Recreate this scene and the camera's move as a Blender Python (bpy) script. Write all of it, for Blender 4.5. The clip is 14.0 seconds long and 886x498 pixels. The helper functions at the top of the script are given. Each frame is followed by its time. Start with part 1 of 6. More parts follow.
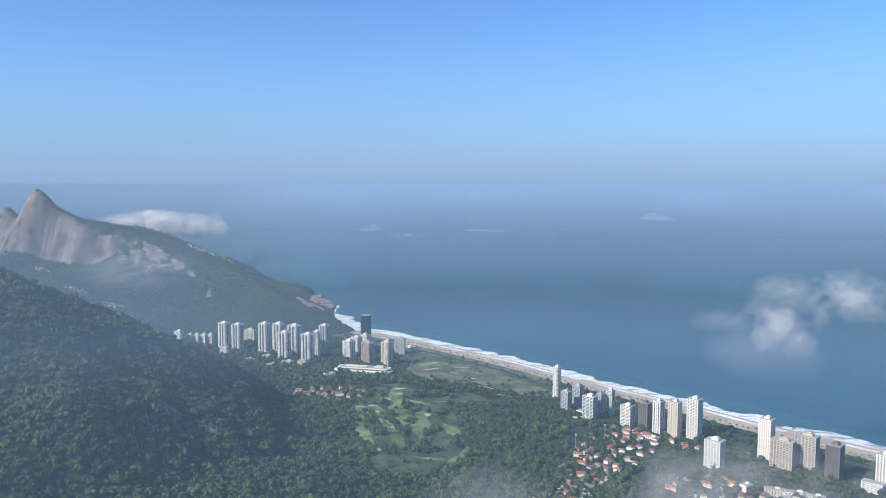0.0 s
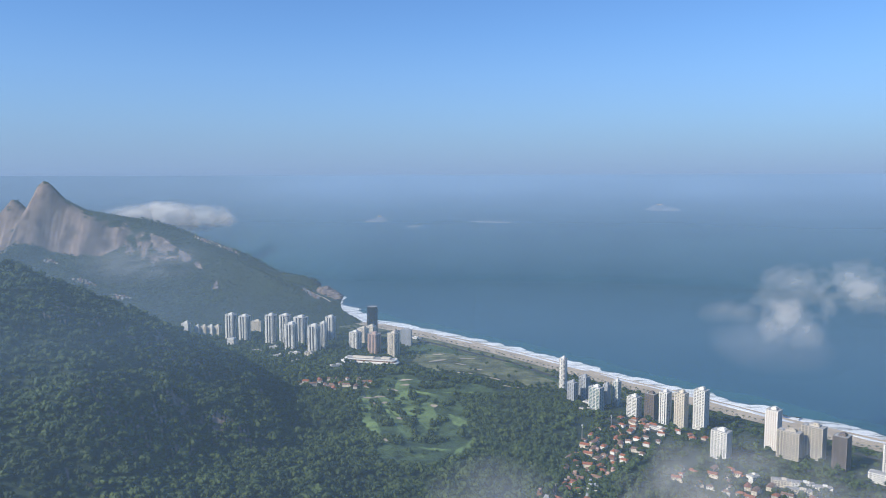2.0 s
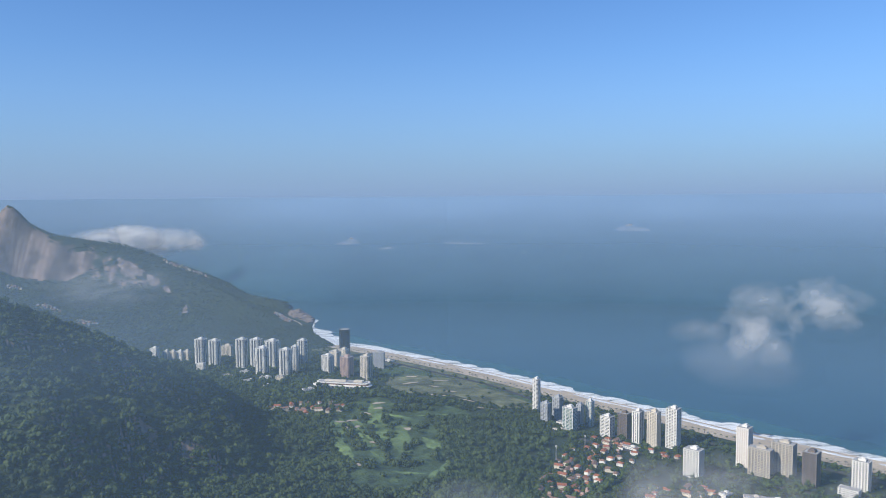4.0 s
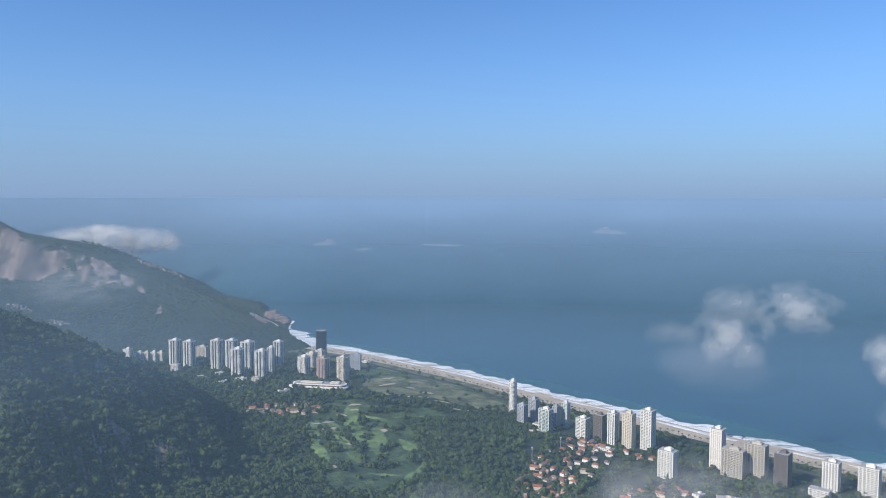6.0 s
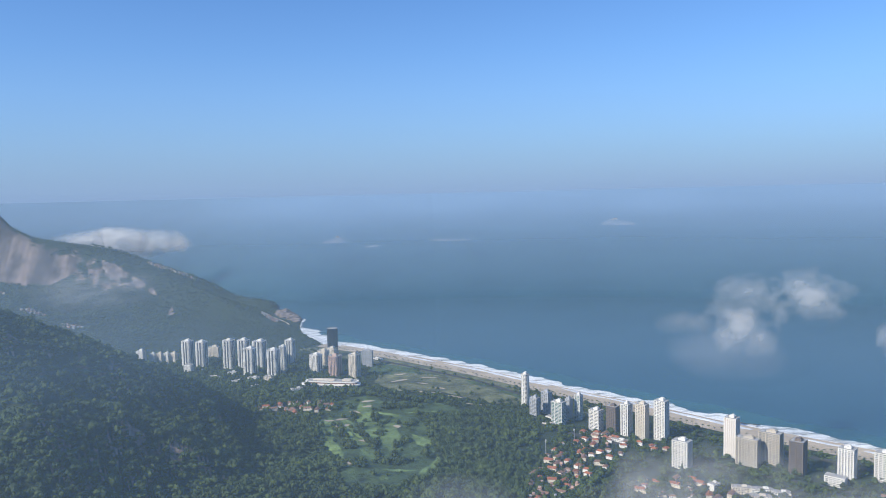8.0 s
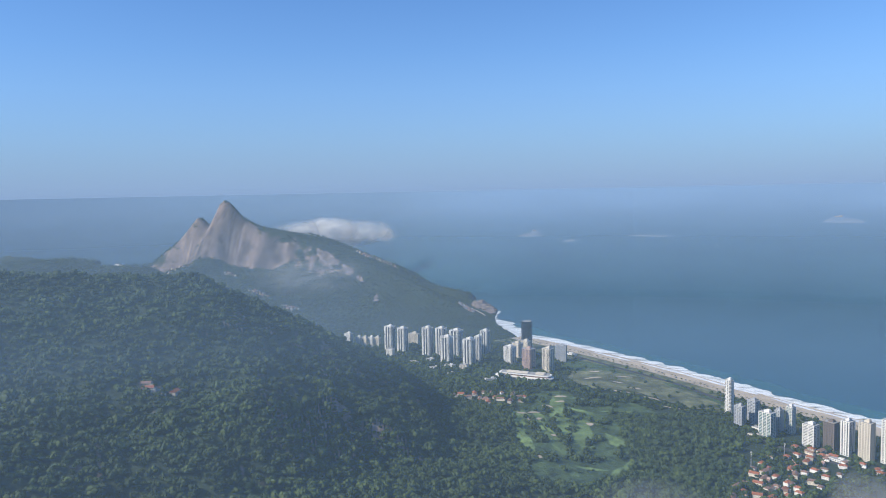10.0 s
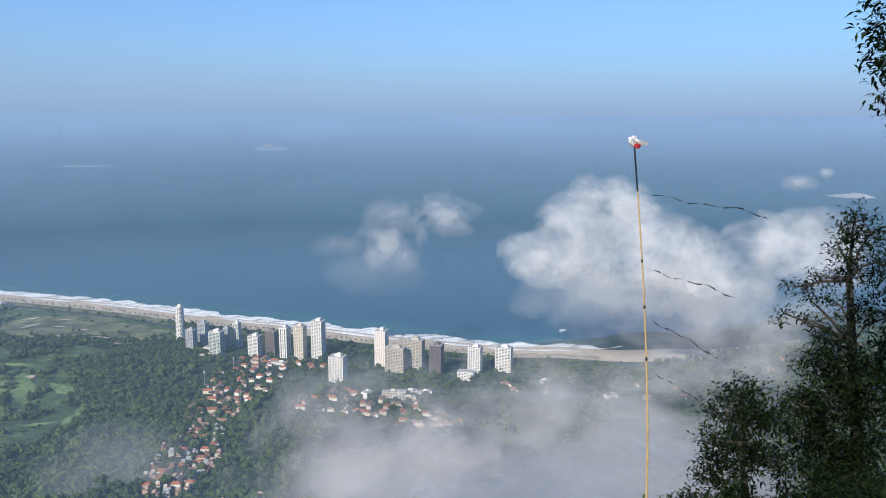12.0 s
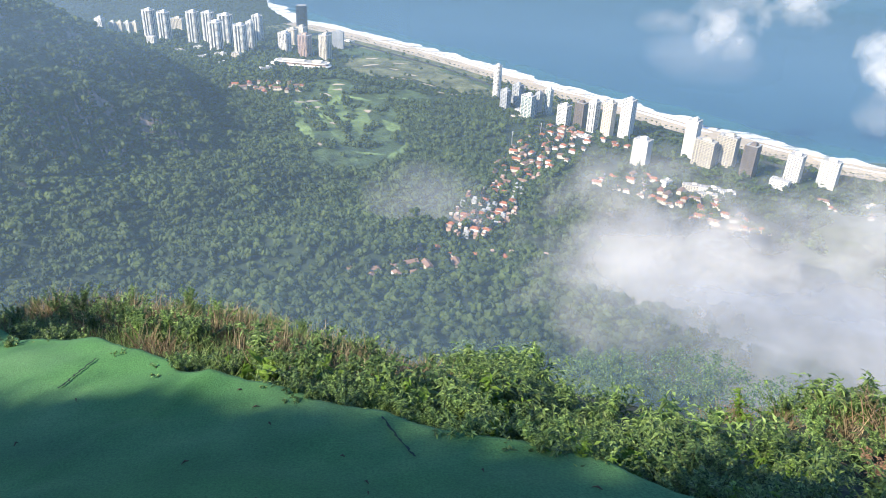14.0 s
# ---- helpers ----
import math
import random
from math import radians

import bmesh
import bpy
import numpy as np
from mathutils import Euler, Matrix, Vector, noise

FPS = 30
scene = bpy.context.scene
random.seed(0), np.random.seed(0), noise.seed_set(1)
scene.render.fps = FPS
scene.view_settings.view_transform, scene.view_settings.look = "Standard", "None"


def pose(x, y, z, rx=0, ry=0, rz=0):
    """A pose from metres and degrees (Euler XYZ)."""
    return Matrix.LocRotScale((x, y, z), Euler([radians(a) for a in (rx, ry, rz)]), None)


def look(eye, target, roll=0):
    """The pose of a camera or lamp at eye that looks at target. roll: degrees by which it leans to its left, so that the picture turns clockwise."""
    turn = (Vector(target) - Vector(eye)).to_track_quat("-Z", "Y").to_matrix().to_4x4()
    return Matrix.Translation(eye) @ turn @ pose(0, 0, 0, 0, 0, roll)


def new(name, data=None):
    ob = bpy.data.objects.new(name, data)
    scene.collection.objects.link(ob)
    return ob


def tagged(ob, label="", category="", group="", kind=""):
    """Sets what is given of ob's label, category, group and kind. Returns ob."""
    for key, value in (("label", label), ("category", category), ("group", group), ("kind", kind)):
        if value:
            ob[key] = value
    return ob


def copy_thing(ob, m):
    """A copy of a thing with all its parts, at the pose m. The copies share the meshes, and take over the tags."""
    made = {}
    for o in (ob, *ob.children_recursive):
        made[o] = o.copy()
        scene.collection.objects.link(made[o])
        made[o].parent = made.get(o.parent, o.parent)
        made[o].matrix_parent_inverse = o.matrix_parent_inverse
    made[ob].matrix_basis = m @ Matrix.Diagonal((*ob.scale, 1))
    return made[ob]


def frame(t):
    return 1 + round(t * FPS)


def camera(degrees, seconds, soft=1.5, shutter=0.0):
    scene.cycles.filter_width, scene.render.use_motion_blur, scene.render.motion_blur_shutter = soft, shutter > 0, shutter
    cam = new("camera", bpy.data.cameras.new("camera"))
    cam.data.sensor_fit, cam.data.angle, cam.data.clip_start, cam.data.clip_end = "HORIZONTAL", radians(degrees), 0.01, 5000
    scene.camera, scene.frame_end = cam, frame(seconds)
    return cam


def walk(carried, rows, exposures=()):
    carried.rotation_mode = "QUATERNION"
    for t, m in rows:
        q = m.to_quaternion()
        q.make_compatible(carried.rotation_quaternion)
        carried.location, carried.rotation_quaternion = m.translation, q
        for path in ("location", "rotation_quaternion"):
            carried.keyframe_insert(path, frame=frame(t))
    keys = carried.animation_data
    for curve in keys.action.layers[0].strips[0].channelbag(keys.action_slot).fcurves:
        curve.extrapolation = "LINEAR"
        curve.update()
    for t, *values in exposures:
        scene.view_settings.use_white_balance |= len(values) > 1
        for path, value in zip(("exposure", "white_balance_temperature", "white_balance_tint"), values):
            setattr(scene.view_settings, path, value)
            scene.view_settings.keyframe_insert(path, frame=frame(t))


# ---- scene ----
cam = camera(61.3, 14.0, soft=1.0)
PATH = [
    (0.0, pose(0, 0, 520, 85.00, 0.00, 0.00)),
    (0.5, pose(0, 0, 520, 84.05, 0.71, 0.53)),
    (1.0, pose(0, 0, 520, 83.94, 0.72, 1.15)),
    (1.5, pose(0, 0, 520, 84.30, 0.36, 0.99)),
    (2.0, pose(0, 0, 520, 84.34, 0.15, 0.46)),
    (2.5, pose(0, 0, 520, 84.80, 0.23, -0.06)),
    (3.0, pose(0, 0, 520, 85.56, 0.27, -0.66)),
    (5.5, pose(0, 0, 520, 86.10, 0.30, -2.98)),
    (6.0, pose(0, 0, 520, 86.10, -0.05, -3.38)),
    (6.5, pose(0, 0, 520, 85.97, -0.43, -3.51)),
    (7.0, pose(0, 0, 520, 85.80, -0.28, -4.45)),
    (7.5, pose(0, 0, 520, 85.79, 0.42, -6.42)),
    (8.0, pose(0, 0, 520, 85.73, 1.36, -2.80)),
    (8.2, pose(0, 0, 520, 85.78, 1.52, 0.08)),
    (8.6, pose(0, 0, 520, 85.75, 1.45, 5.4)),
    (9.2, pose(0, 0, 520, 85.65, 1.3, 11.2)),
    (9.8, pose(0, 0, 520, 85.55, 1.1, 13.2)),
    (10.3, pose(0, 0, 520, 85.48, 0.88, 6.58)),
    (10.5, pose(0, 0, 520, 85.31, 0.33, 0.33)),
    (11.0, pose(0, 0, 520, 84.75, 0.13, -12.27)),
    (11.5, pose(0, 0, 520, 83.60, 0.26, -22.81)),
    (12.0, pose(0, 0, 520, 79.82, -0.24, -28.76)),
    (12.5, pose(0, 0, 520, 73.05, -2.37, -27.13)),
    (13.0, pose(0, 0, 520, 68.62, -2.89, -20.73)),
    (13.5, pose(0, 0, 520, 64.90, -2.96, -13.27)),
    (14.0, pose(0, 0, 520, 62.18, -2.22, -4.03)),
]
LIGHT = [(0.0, 0.40, 6400, 10), (1.0, 0.38, 6400, 10), (2.0, 0.24, 6400, 10), (5.5, 0.18, 6400, 10), (7.0, 0.2, 6400, 10), (8.0, 0.28, 6400, 10), (10.5, 0.28, 6400, 10), (11.0, 0.14, 6420, 10),
         (11.5, 0.06, 6450, 10), (12.0, 0.30, 6550, 10), (12.5, 0.66, 6800, 10), (13.2, 0.88, 6900, 10), (14.0, 1.12, 6950, 10)]
walk(cam, PATH, LIGHT)

# ---- daylight ----
SUN = Vector((-0.74, -0.42, 0.64)).normalized()
world = bpy.data.worlds.new("sky")
scene.world = world
world.use_nodes = True
wn = world.node_tree
sky = wn.nodes.new("ShaderNodeTexSky")
sky.sky_type = "NISHITA"
sky.sun_disc = False
sky.sun_elevation = math.asin(SUN.z)
sky.sun_rotation = math.atan2(SUN.x, SUN.y)
sky.altitude = 500
sky.air_density, sky.dust_density, sky.ozone_density = 1.0, 0.1, 4.0
wn.nodes["Background"].inputs["Strength"].default_value = 0.10
tint = wn.nodes.new("ShaderNodeMix")
tint.data_type, tint.blend_type = "RGBA", "MULTIPLY"
tint.inputs[0].default_value = 1.0
tint.inputs[7].default_value = (0.70, 1.0, 1.32, 1)
wn.links.new(sky.outputs[0], tint.inputs[6])
where = wn.nodes.new("ShaderNodeTexCoord")
split = wn.nodes.new("ShaderNodeSeparateXYZ")
thick = wn.nodes.new("ShaderNodeValToRGB")
for _ in range(3):
    thick.color_ramp.elements.new(0.5)
for e, (p, k) in zip(thick.color_ramp.elements, ((0.0, 0.96), (0.03, 0.80), (0.09, 0.50), (0.18, 0.20), (0.32, 0.0))):
    e.position, e.color = p, (k, k, k, 1)
hazy = wn.nodes.new("ShaderNodeMix")
hazy.data_type = "RGBA"
hazy.inputs[7].default_value = (2.32, 3.42, 5.6, 1)
wn.links.new(where.outputs["Generated"], split.inputs[0])
wn.links.new(split.outputs[2], thick.inputs[0])
wn.links.new(thick.outputs[0], hazy.inputs[0])
wn.links.new(tint.outputs[2], hazy.inputs[6])
wn.links.new(hazy.outputs[2], wn.nodes["Background"].inputs["Color"])
sun = new("sun", bpy.data.lights.new("sun", "SUN"))
sun.data.energy, sun.data.angle, sun.data.color = 4.8, radians(0.6), (1.0, 0.94, 0.84)
sun.matrix_world = look((0, 0, 900), tuple(Vector((0, 0, 900)) - SUN))


# ---- material helpers ----
class Nodes:
    """A short way to write one material's nodes."""

    def __init__(self, name):
        self.m = bpy.data.materials.new(name)
        self.m.use_nodes = True
        self.t = self.m.node_tree
        self.bsdf = self.t.nodes["Principled BSDF"]
        self.out = self.t.nodes["Material Output"]

    def add(self, kind, **props):
        n = self.t.nodes.new(kind)
        for k, v in props.items():
            if k == "op":
                n.operation = v
            elif k == "blend":
                n.blend_type = v
        return n

    def link(self, a, b):
        self.t.links.new(a, b)

    def place(self, space="Object", scale=(1, 1, 1)):
        c, m = self.add("ShaderNodeTexCoord"), self.add("ShaderNodeMapping")
        self.link(c.outputs[space], m.inputs[0])
        m.inputs["Scale"].default_value = scale
        return m.outputs[0]

    def noise(self, scale, detail=4, rough=0.55, at=None, distort=0.0):
        n = self.add("ShaderNodeTexNoise")
        n.inputs["Scale"].default_value = scale
        n.inputs["Detail"].default_value = detail
        n.inputs["Roughness"].default_value = rough
        n.inputs["Distortion"].default_value = distort
        self.link(at if at else self.place(), n.inputs["Vector"])
        return n.outputs["Fac"]

    def ramp(self, fac, *stops):
        n = self.add("ShaderNodeValToRGB")
        while len(n.color_ramp.elements) < len(stops):
            n.color_ramp.elements.new(0.5)
        for e, (p, c) in zip(n.color_ramp.elements, stops):
            e.position = p
            e.color = (*c, 1) if isinstance(c, tuple) else (c, c, c, 1)
        self.link(fac, n.inputs[0])
        return n.outputs[0]

    def mix(self, fac, a, b, blend="MIX"):
        n = self.add("ShaderNodeMix")
        n.data_type, n.blend_type = "RGBA", blend
        for s, v in ((n.inputs[0], fac), (n.inputs[6], a), (n.inputs[7], b)):
            if isinstance(v, (int, float)):
                s.default_value = v
            elif isinstance(v, tuple):
                s.default_value = (*v, 1)
            else:
                self.link(v, s)
        return n.outputs[2]

    def math(self, op, a, b=0.0):
        n = self.add("ShaderNodeMath", op=op)
        for s, v in zip(n.inputs, (a, b)):
            if isinstance(v, (int, float)):
                s.default_value = v
            else:
                self.link(v, s)
        return n.outputs[0]

    def bump(self, height, strength=0.5, distance=0.1):
        n = self.add("ShaderNodeBump")
        n.inputs["Strength"].default_value = strength
        n.inputs["Distance"].default_value = distance
        self.link(height, n.inputs["Height"])
        self.link(n.outputs[0], self.bsdf.inputs["Normal"])

    def done(self, color, rough=0.8, metal=0.0):
        for s, v in ((self.bsdf.inputs["Base Color"], color), (self.bsdf.inputs["Roughness"], rough), (self.bsdf.inputs["Metallic"], metal)):
            if isinstance(v, (int, float)):
                s.default_value = v
            elif isinstance(v, tuple):
                s.default_value = (*v, 1)
            else:
                self.link(v, s)
        return self.m


def shade(c, k):
    return tuple(min(1.0, v * k) for v in c)


def plain(name, c, rough=0.8, metal=0.0, scale=0.3, vary=0.25, bump=0.0, grain=6.0):
    """Paint, plaster, concrete and the like: stains at one scale, grain at another, each object a little different."""
    n = Nodes(name)
    stain = n.ramp(n.noise(scale, 5), (0.3, shade(c, 1 - vary)), (0.7, shade(c, 1 + vary * 0.4)))
    fine = n.ramp(n.noise(scale * grain, 3), (0.3, 0.8), (0.7, 1.0))
    info = n.add("ShaderNodeObjectInfo")
    per = n.ramp(info.outputs["Random"], (0.0, 0.86), (1.0, 1.0))
    if bump:
        n.bump(n.noise(scale * grain * 2, 3), 0.6, bump)
    return n.done(n.mix(1.0, n.mix(1.0, stain, fine, "MULTIPLY"), per, "MULTIPLY"), rough, metal)


def leafy(name, dark, light, size=0.4, islands=True, through_light=0.25, patch=0.02, mottle=0.0, gloss=0.25):
    """Foliage: each clump or leaf its own green, with larger drifts of colour."""
    n = Nodes(name)
    if islands and mottle:
        drift_of = n.ramp(n.noise(mottle, 2, 0.4), (0.34, 0.0), (0.66, 1.0))
        fac = n.math("ADD", n.math("MULTIPLY", n.add("ShaderNodeNewGeometry").outputs["Random Per Island"], 0.35), n.math("MULTIPLY", drift_of, 0.65))
    elif islands:
        fac = n.add("ShaderNodeNewGeometry").outputs["Random Per Island"]
    else:
        fac = n.noise(size, 3)
    a = n.ramp(fac, (0.0, dark), (0.6, tuple((p + q) / 2 for p, q in zip(dark, light))), (1.0, light))
    b = n.ramp(n.noise(patch, 4), (0.3, 0.6), (0.7, 1.15))
    c = n.ramp(n.noise(size, 4), (0.3, 0.55), (0.65, 1.2))
    col = n.mix(1.0, n.mix(1.0, a, b, "MULTIPLY"), c, "MULTIPLY")
    n.bump(n.noise(size * 1.7, 4), 1.0, 0.6 / size * 0.4)
    n.done(col, 0.65 if gloss < 0.4 else 0.45)
    n.bsdf.inputs["Specular IOR Level"].default_value = gloss
    if through_light:
        tr, mx = n.add("ShaderNodeBsdfTranslucent"), n.add("ShaderNodeMixShader")
        n.link(col, tr.inputs[0])
        mx.inputs[0].default_value = through_light
        n.link(n.bsdf.outputs[0], mx.inputs[1])
        n.link(tr.outputs[0], mx.inputs[2])
        n.link(mx.outputs[0], n.out.inputs[0])
    return n.m


def misty(name, color, opacity, even=True, passing=0.2):
    """Water droplets in the air: they scatter light both ways and let the rest pass. opacity(n) gives a node output."""
    n = Nodes(name)
    n.t.nodes.remove(n.bsdf)
    front, back = n.add("ShaderNodeBsdfDiffuse"), n.add("ShaderNodeBsdfTranslucent")
    clear, both, out = n.add("ShaderNodeBsdfTransparent"), n.add("ShaderNodeMixShader"), n.add("ShaderNodeMixShader")
    up = n.add("ShaderNodeCombineXYZ")
    up.inputs[2].default_value = 1.0
    if even:
        n.link(up.outputs[0], front.inputs["Normal"])
        n.link(up.outputs[0], back.inputs["Normal"])
    front.inputs[0].default_value = back.inputs[0].default_value = (*color, 1)
    both.inputs[0].default_value = passing
    n.link(front.outputs[0], both.inputs[1])
    n.link(back.outputs[0], both.inputs[2])
    n.link(opacity(n), out.inputs[0])
    n.link(clear.outputs[0], out.inputs[1])
    n.link(both.outputs[0], out.inputs[2])
    n.link(out.outputs[0], n.out.inputs[0])
    return n.m


# ---- mesh helpers ----
def mesh_np(name, verts, faces, material, smooth=False):
    """One mesh from arrays of corners and triangles (or quads)."""
    me = bpy.data.meshes.new(name)
    v, f = np.asarray(verts, dtype=np.float32), np.asarray(faces, dtype=np.int32)
    k = f.shape[1]
    me.vertices.add(len(v))
    me.vertices.foreach_set("co", v.ravel())
    me.loops.add(f.size)
    me.loops.foreach_set("vertex_index", f.ravel())
    me.polygons.add(len(f))
    me.polygons.foreach_set("loop_start", np.arange(0, f.size, k, dtype=np.int32))
    me.update(calc_edges=True)
    me.validate()
    me.polygons.foreach_set("use_smooth", np.full(len(me.polygons), smooth))
    me.materials.append(material)
    return me


def part(name, data, material=None, parent=None, label=""):
    """Links a bmesh or a mesh as ONE object under a thing."""
    if isinstance(data, bmesh.types.BMesh):
        me = bpy.data.meshes.new(name)
        data.to_mesh(me)
        data.free()
        me.materials.append(material)
        data = me
    ob = new(name, data)
    ob.parent = parent
    return tagged(ob, label)


def put(ob, x=0, y=0, z=0, rz=0):
    ob.matrix_basis = pose(x, y, z, 0, 0, rz)
    return ob


def foot(w, d, cut=0.0):
    """A plan: a rectangle, its corners cut to arcs."""
    if not cut:
        return [(-w / 2, -d / 2), (w / 2, -d / 2), (w / 2, d / 2), (-w / 2, d / 2)]
    pts = []
    for sx, sy, a0 in ((1, -1, -90), (1, 1, 0), (-1, 1, 90), (-1, -1, 180)):
        for k in range(4):
            a = radians(a0 + 30 * k)
            pts.append((sx * (w / 2 - cut) + cut * math.cos(a), sy * (d / 2 - cut) + cut * math.sin(a)))
    return pts


def prism(plan, z0, z1, bm=None, at=(0, 0)):
    bm = bm or bmesh.new()
    lo = [bm.verts.new((x + at[0], y + at[1], z0)) for x, y in plan]
    hi = [bm.verts.new((x + at[0], y + at[1], z1)) for x, y in plan]
    n = len(plan)
    for i in range(n):
        bm.faces.new((lo[i], lo[(i + 1) % n], hi[(i + 1) % n], hi[i]))
    bm.faces.new(hi)
    bm.faces.new(lo[::-1])
    return bm


def prism_mesh(name, material, *blocks):
    """A mesh of several blocks: (plan, z0, z1, (x, y))."""
    bm = bmesh.new()
    for plan, z0, z1, at in blocks:
        prism(plan, z0, z1, bm, at)
    me = bpy.data.meshes.new(name)
    bm.to_mesh(me)
    bm.free()
    me.materials.append(material)
    return me


def tube(bm, pts, radii, sides=6):
    """A tapered limb along points."""
    rings = []
    for k, p in enumerate(pts):
        p = Vector(p)
        d = (Vector(pts[min(k + 1, len(pts) - 1)]) - Vector(pts[max(k - 1, 0)])).normalized()
        u = d.orthogonal().normalized()
        w = d.cross(u)
        rings.append([bm.verts.new(p + radii[k] * (u * math.cos(6.2832 * j / sides) + w * math.sin(6.2832 * j / sides))) for j in range(sides)])
    for a, b in zip(rings, rings[1:]):
        off = min(range(sides), key=lambda o: (a[0].co - b[o].co).length)
        for j in range(sides):
            bm.faces.new((a[j], a[(j + 1) % sides], b[(j + 1 + off) % sides], b[(j + off) % sides]))
    bm.faces.new(rings[0][::-1])
    bm.faces.new(rings[-1])
    return bm


def smoothstep(a, b, x):
    t = np.clip((x - a) / (b - a), 0, 1)
    return t * t * (3 - 2 * t)


def fbm(x, y, scale, octaves=4, seed=0.0):
    """Smooth noise on arrays, about -1 to 1: sums of turned sines, cheap and repeatable."""
    total, amp = np.zeros_like(x, dtype=float), 1.0
    f = 1.0 / scale
    rng = np.random.RandomState(int(seed * 10) + 7)
    for _ in range(octaves):
        for _ in range(3):
            a, p, q = rng.uniform(0, 6.28), rng.uniform(0, 6.28), rng.uniform(0, 6.28)
            u = (x * math.cos(a) + y * math.sin(a)) * f * 6.28
            w = (y * math.cos(a) - x * math.sin(a)) * f * 6.28
            total += amp * 0.4 * np.sin(u + p + 1.3 * np.sin(w * 0.7 + q))
        amp *= 0.5
        f *= 2.1
    return total


# ---- the lie of the land ----
def ridge(x, y, pts):
    """Height of the crest nearest to each place, the distance to it, and the side."""
    best_d, best_z = np.full(x.shape, 1e9), np.zeros(x.shape)
    for (ax, ay, az), (bx, by, bz) in zip(pts, pts[1:]):
        dx, dy = bx - ax, by - ay
        t = np.clip(((x - ax) * dx + (y - ay) * dy) / (dx * dx + dy * dy), 0, 1)
        d = np.hypot(x - ax - t * dx, y - ay - t * dy)
        near = d < best_d
        best_d = np.where(near, d, best_d)
        best_z = np.where(near, az + t * (bz - az), best_z)
    return best_z, best_d


SPUR = [(-1500, 700, 430), (-912, 1190, 376), (-763, 1291, 364), (-626, 1417, 267), (-469, 1581, 138), (-326, 1617, 29), (-250, 1640, 8)]
TWINS = [(-2700, 3650, 30), (-2520, 3760, 140), (-2360, 3820, 270), (-2290, 3835, 360), (-2245, 3842, 410), (-2150, 3815, 330), (-2060, 3790, 500), (-2025, 3782, 490), (-1945, 3778, 405), (-1837, 3776, 352),
         (-1511, 3811, 292), (-1272, 3739, 216), (-1081, 3695, 154), (-829, 3606, 54), (-680, 3515, 42), (-600, 3399, 14), (-515, 3235, 3), (-462, 3135, 0)]
FLANK = [(-1511, 3790, 270), (-1081, 3600, 134), (-880, 3430, 82), (-699, 3225, 38), (-553, 3030, 15), (-455, 2844, 3), (-369, 2695, 0)]
JOA = [(1216, 1080, 12), (1330, 900, 60), (1500, 700, 130), (1700, 400, 230)]
COAST = [(-570, 3420), (-495, 3245), (-448, 3140), (-442, 2995), (-398, 2850), (-289, 2620), (-121, 2477), (28, 2330), (192, 2157), (328, 1990), (446, 1845), (557, 1730), (680, 1580), (814, 1440), (917, 1335),
         (1004, 1290), (1101, 1203), (1216, 1149), (1330, 1078), (1480, 990)]


def inland(x, y):
    """Metres from the water's edge, positive on land."""
    z, d = ridge(x, y, [(a, b, 0) for a, b in COAST])
    cx = np.array([p[0] for p in COAST])
    cy = np.array([p[1] for p in COAST])
    return np.where(y < np.interp(x, cx, cy), d, -d)


def ramp_hill(x, y):
    """The slope on which the viewer stands."""
    r = np.hypot(x, y)
    az = np.degrees(np.arctan2(x, np.where(np.abs(y) < 1e-9, 1e-9, y)))
    toward = 0.496 * np.sin(np.radians(az)) + 0.868 * np.cos(np.radians(az))
    lip = np.clip(2.587 / np.maximum(toward, 0.3), 2.4, 5.0)  # where the mat ends
    fall = 0.30 * np.minimum(r, lip) + (0.72 - 0.23 * smoothstep(8, -22, az)) * np.clip(r - lip, 0, 8 - lip) + 0.90 * np.clip(r - 8, 0, 9) + 0.76 * np.clip(r - 17, 0, 430) + 0.30 * np.clip(r - 447, 0, 900)
    behind = smoothstep(-0.15, -0.7, y / np.maximum(r, 1e-6))
    knoll = 1.15 * np.exp(-((x - 6.3) ** 2 + (y - 6.1) ** 2) / 3.2)
    return 518.4 + knoll - fall * (1 - behind) + behind * 0.25 * np.clip(r, 0, 300) - behind * 0.5 * np.clip(r - 400, 0, 900)


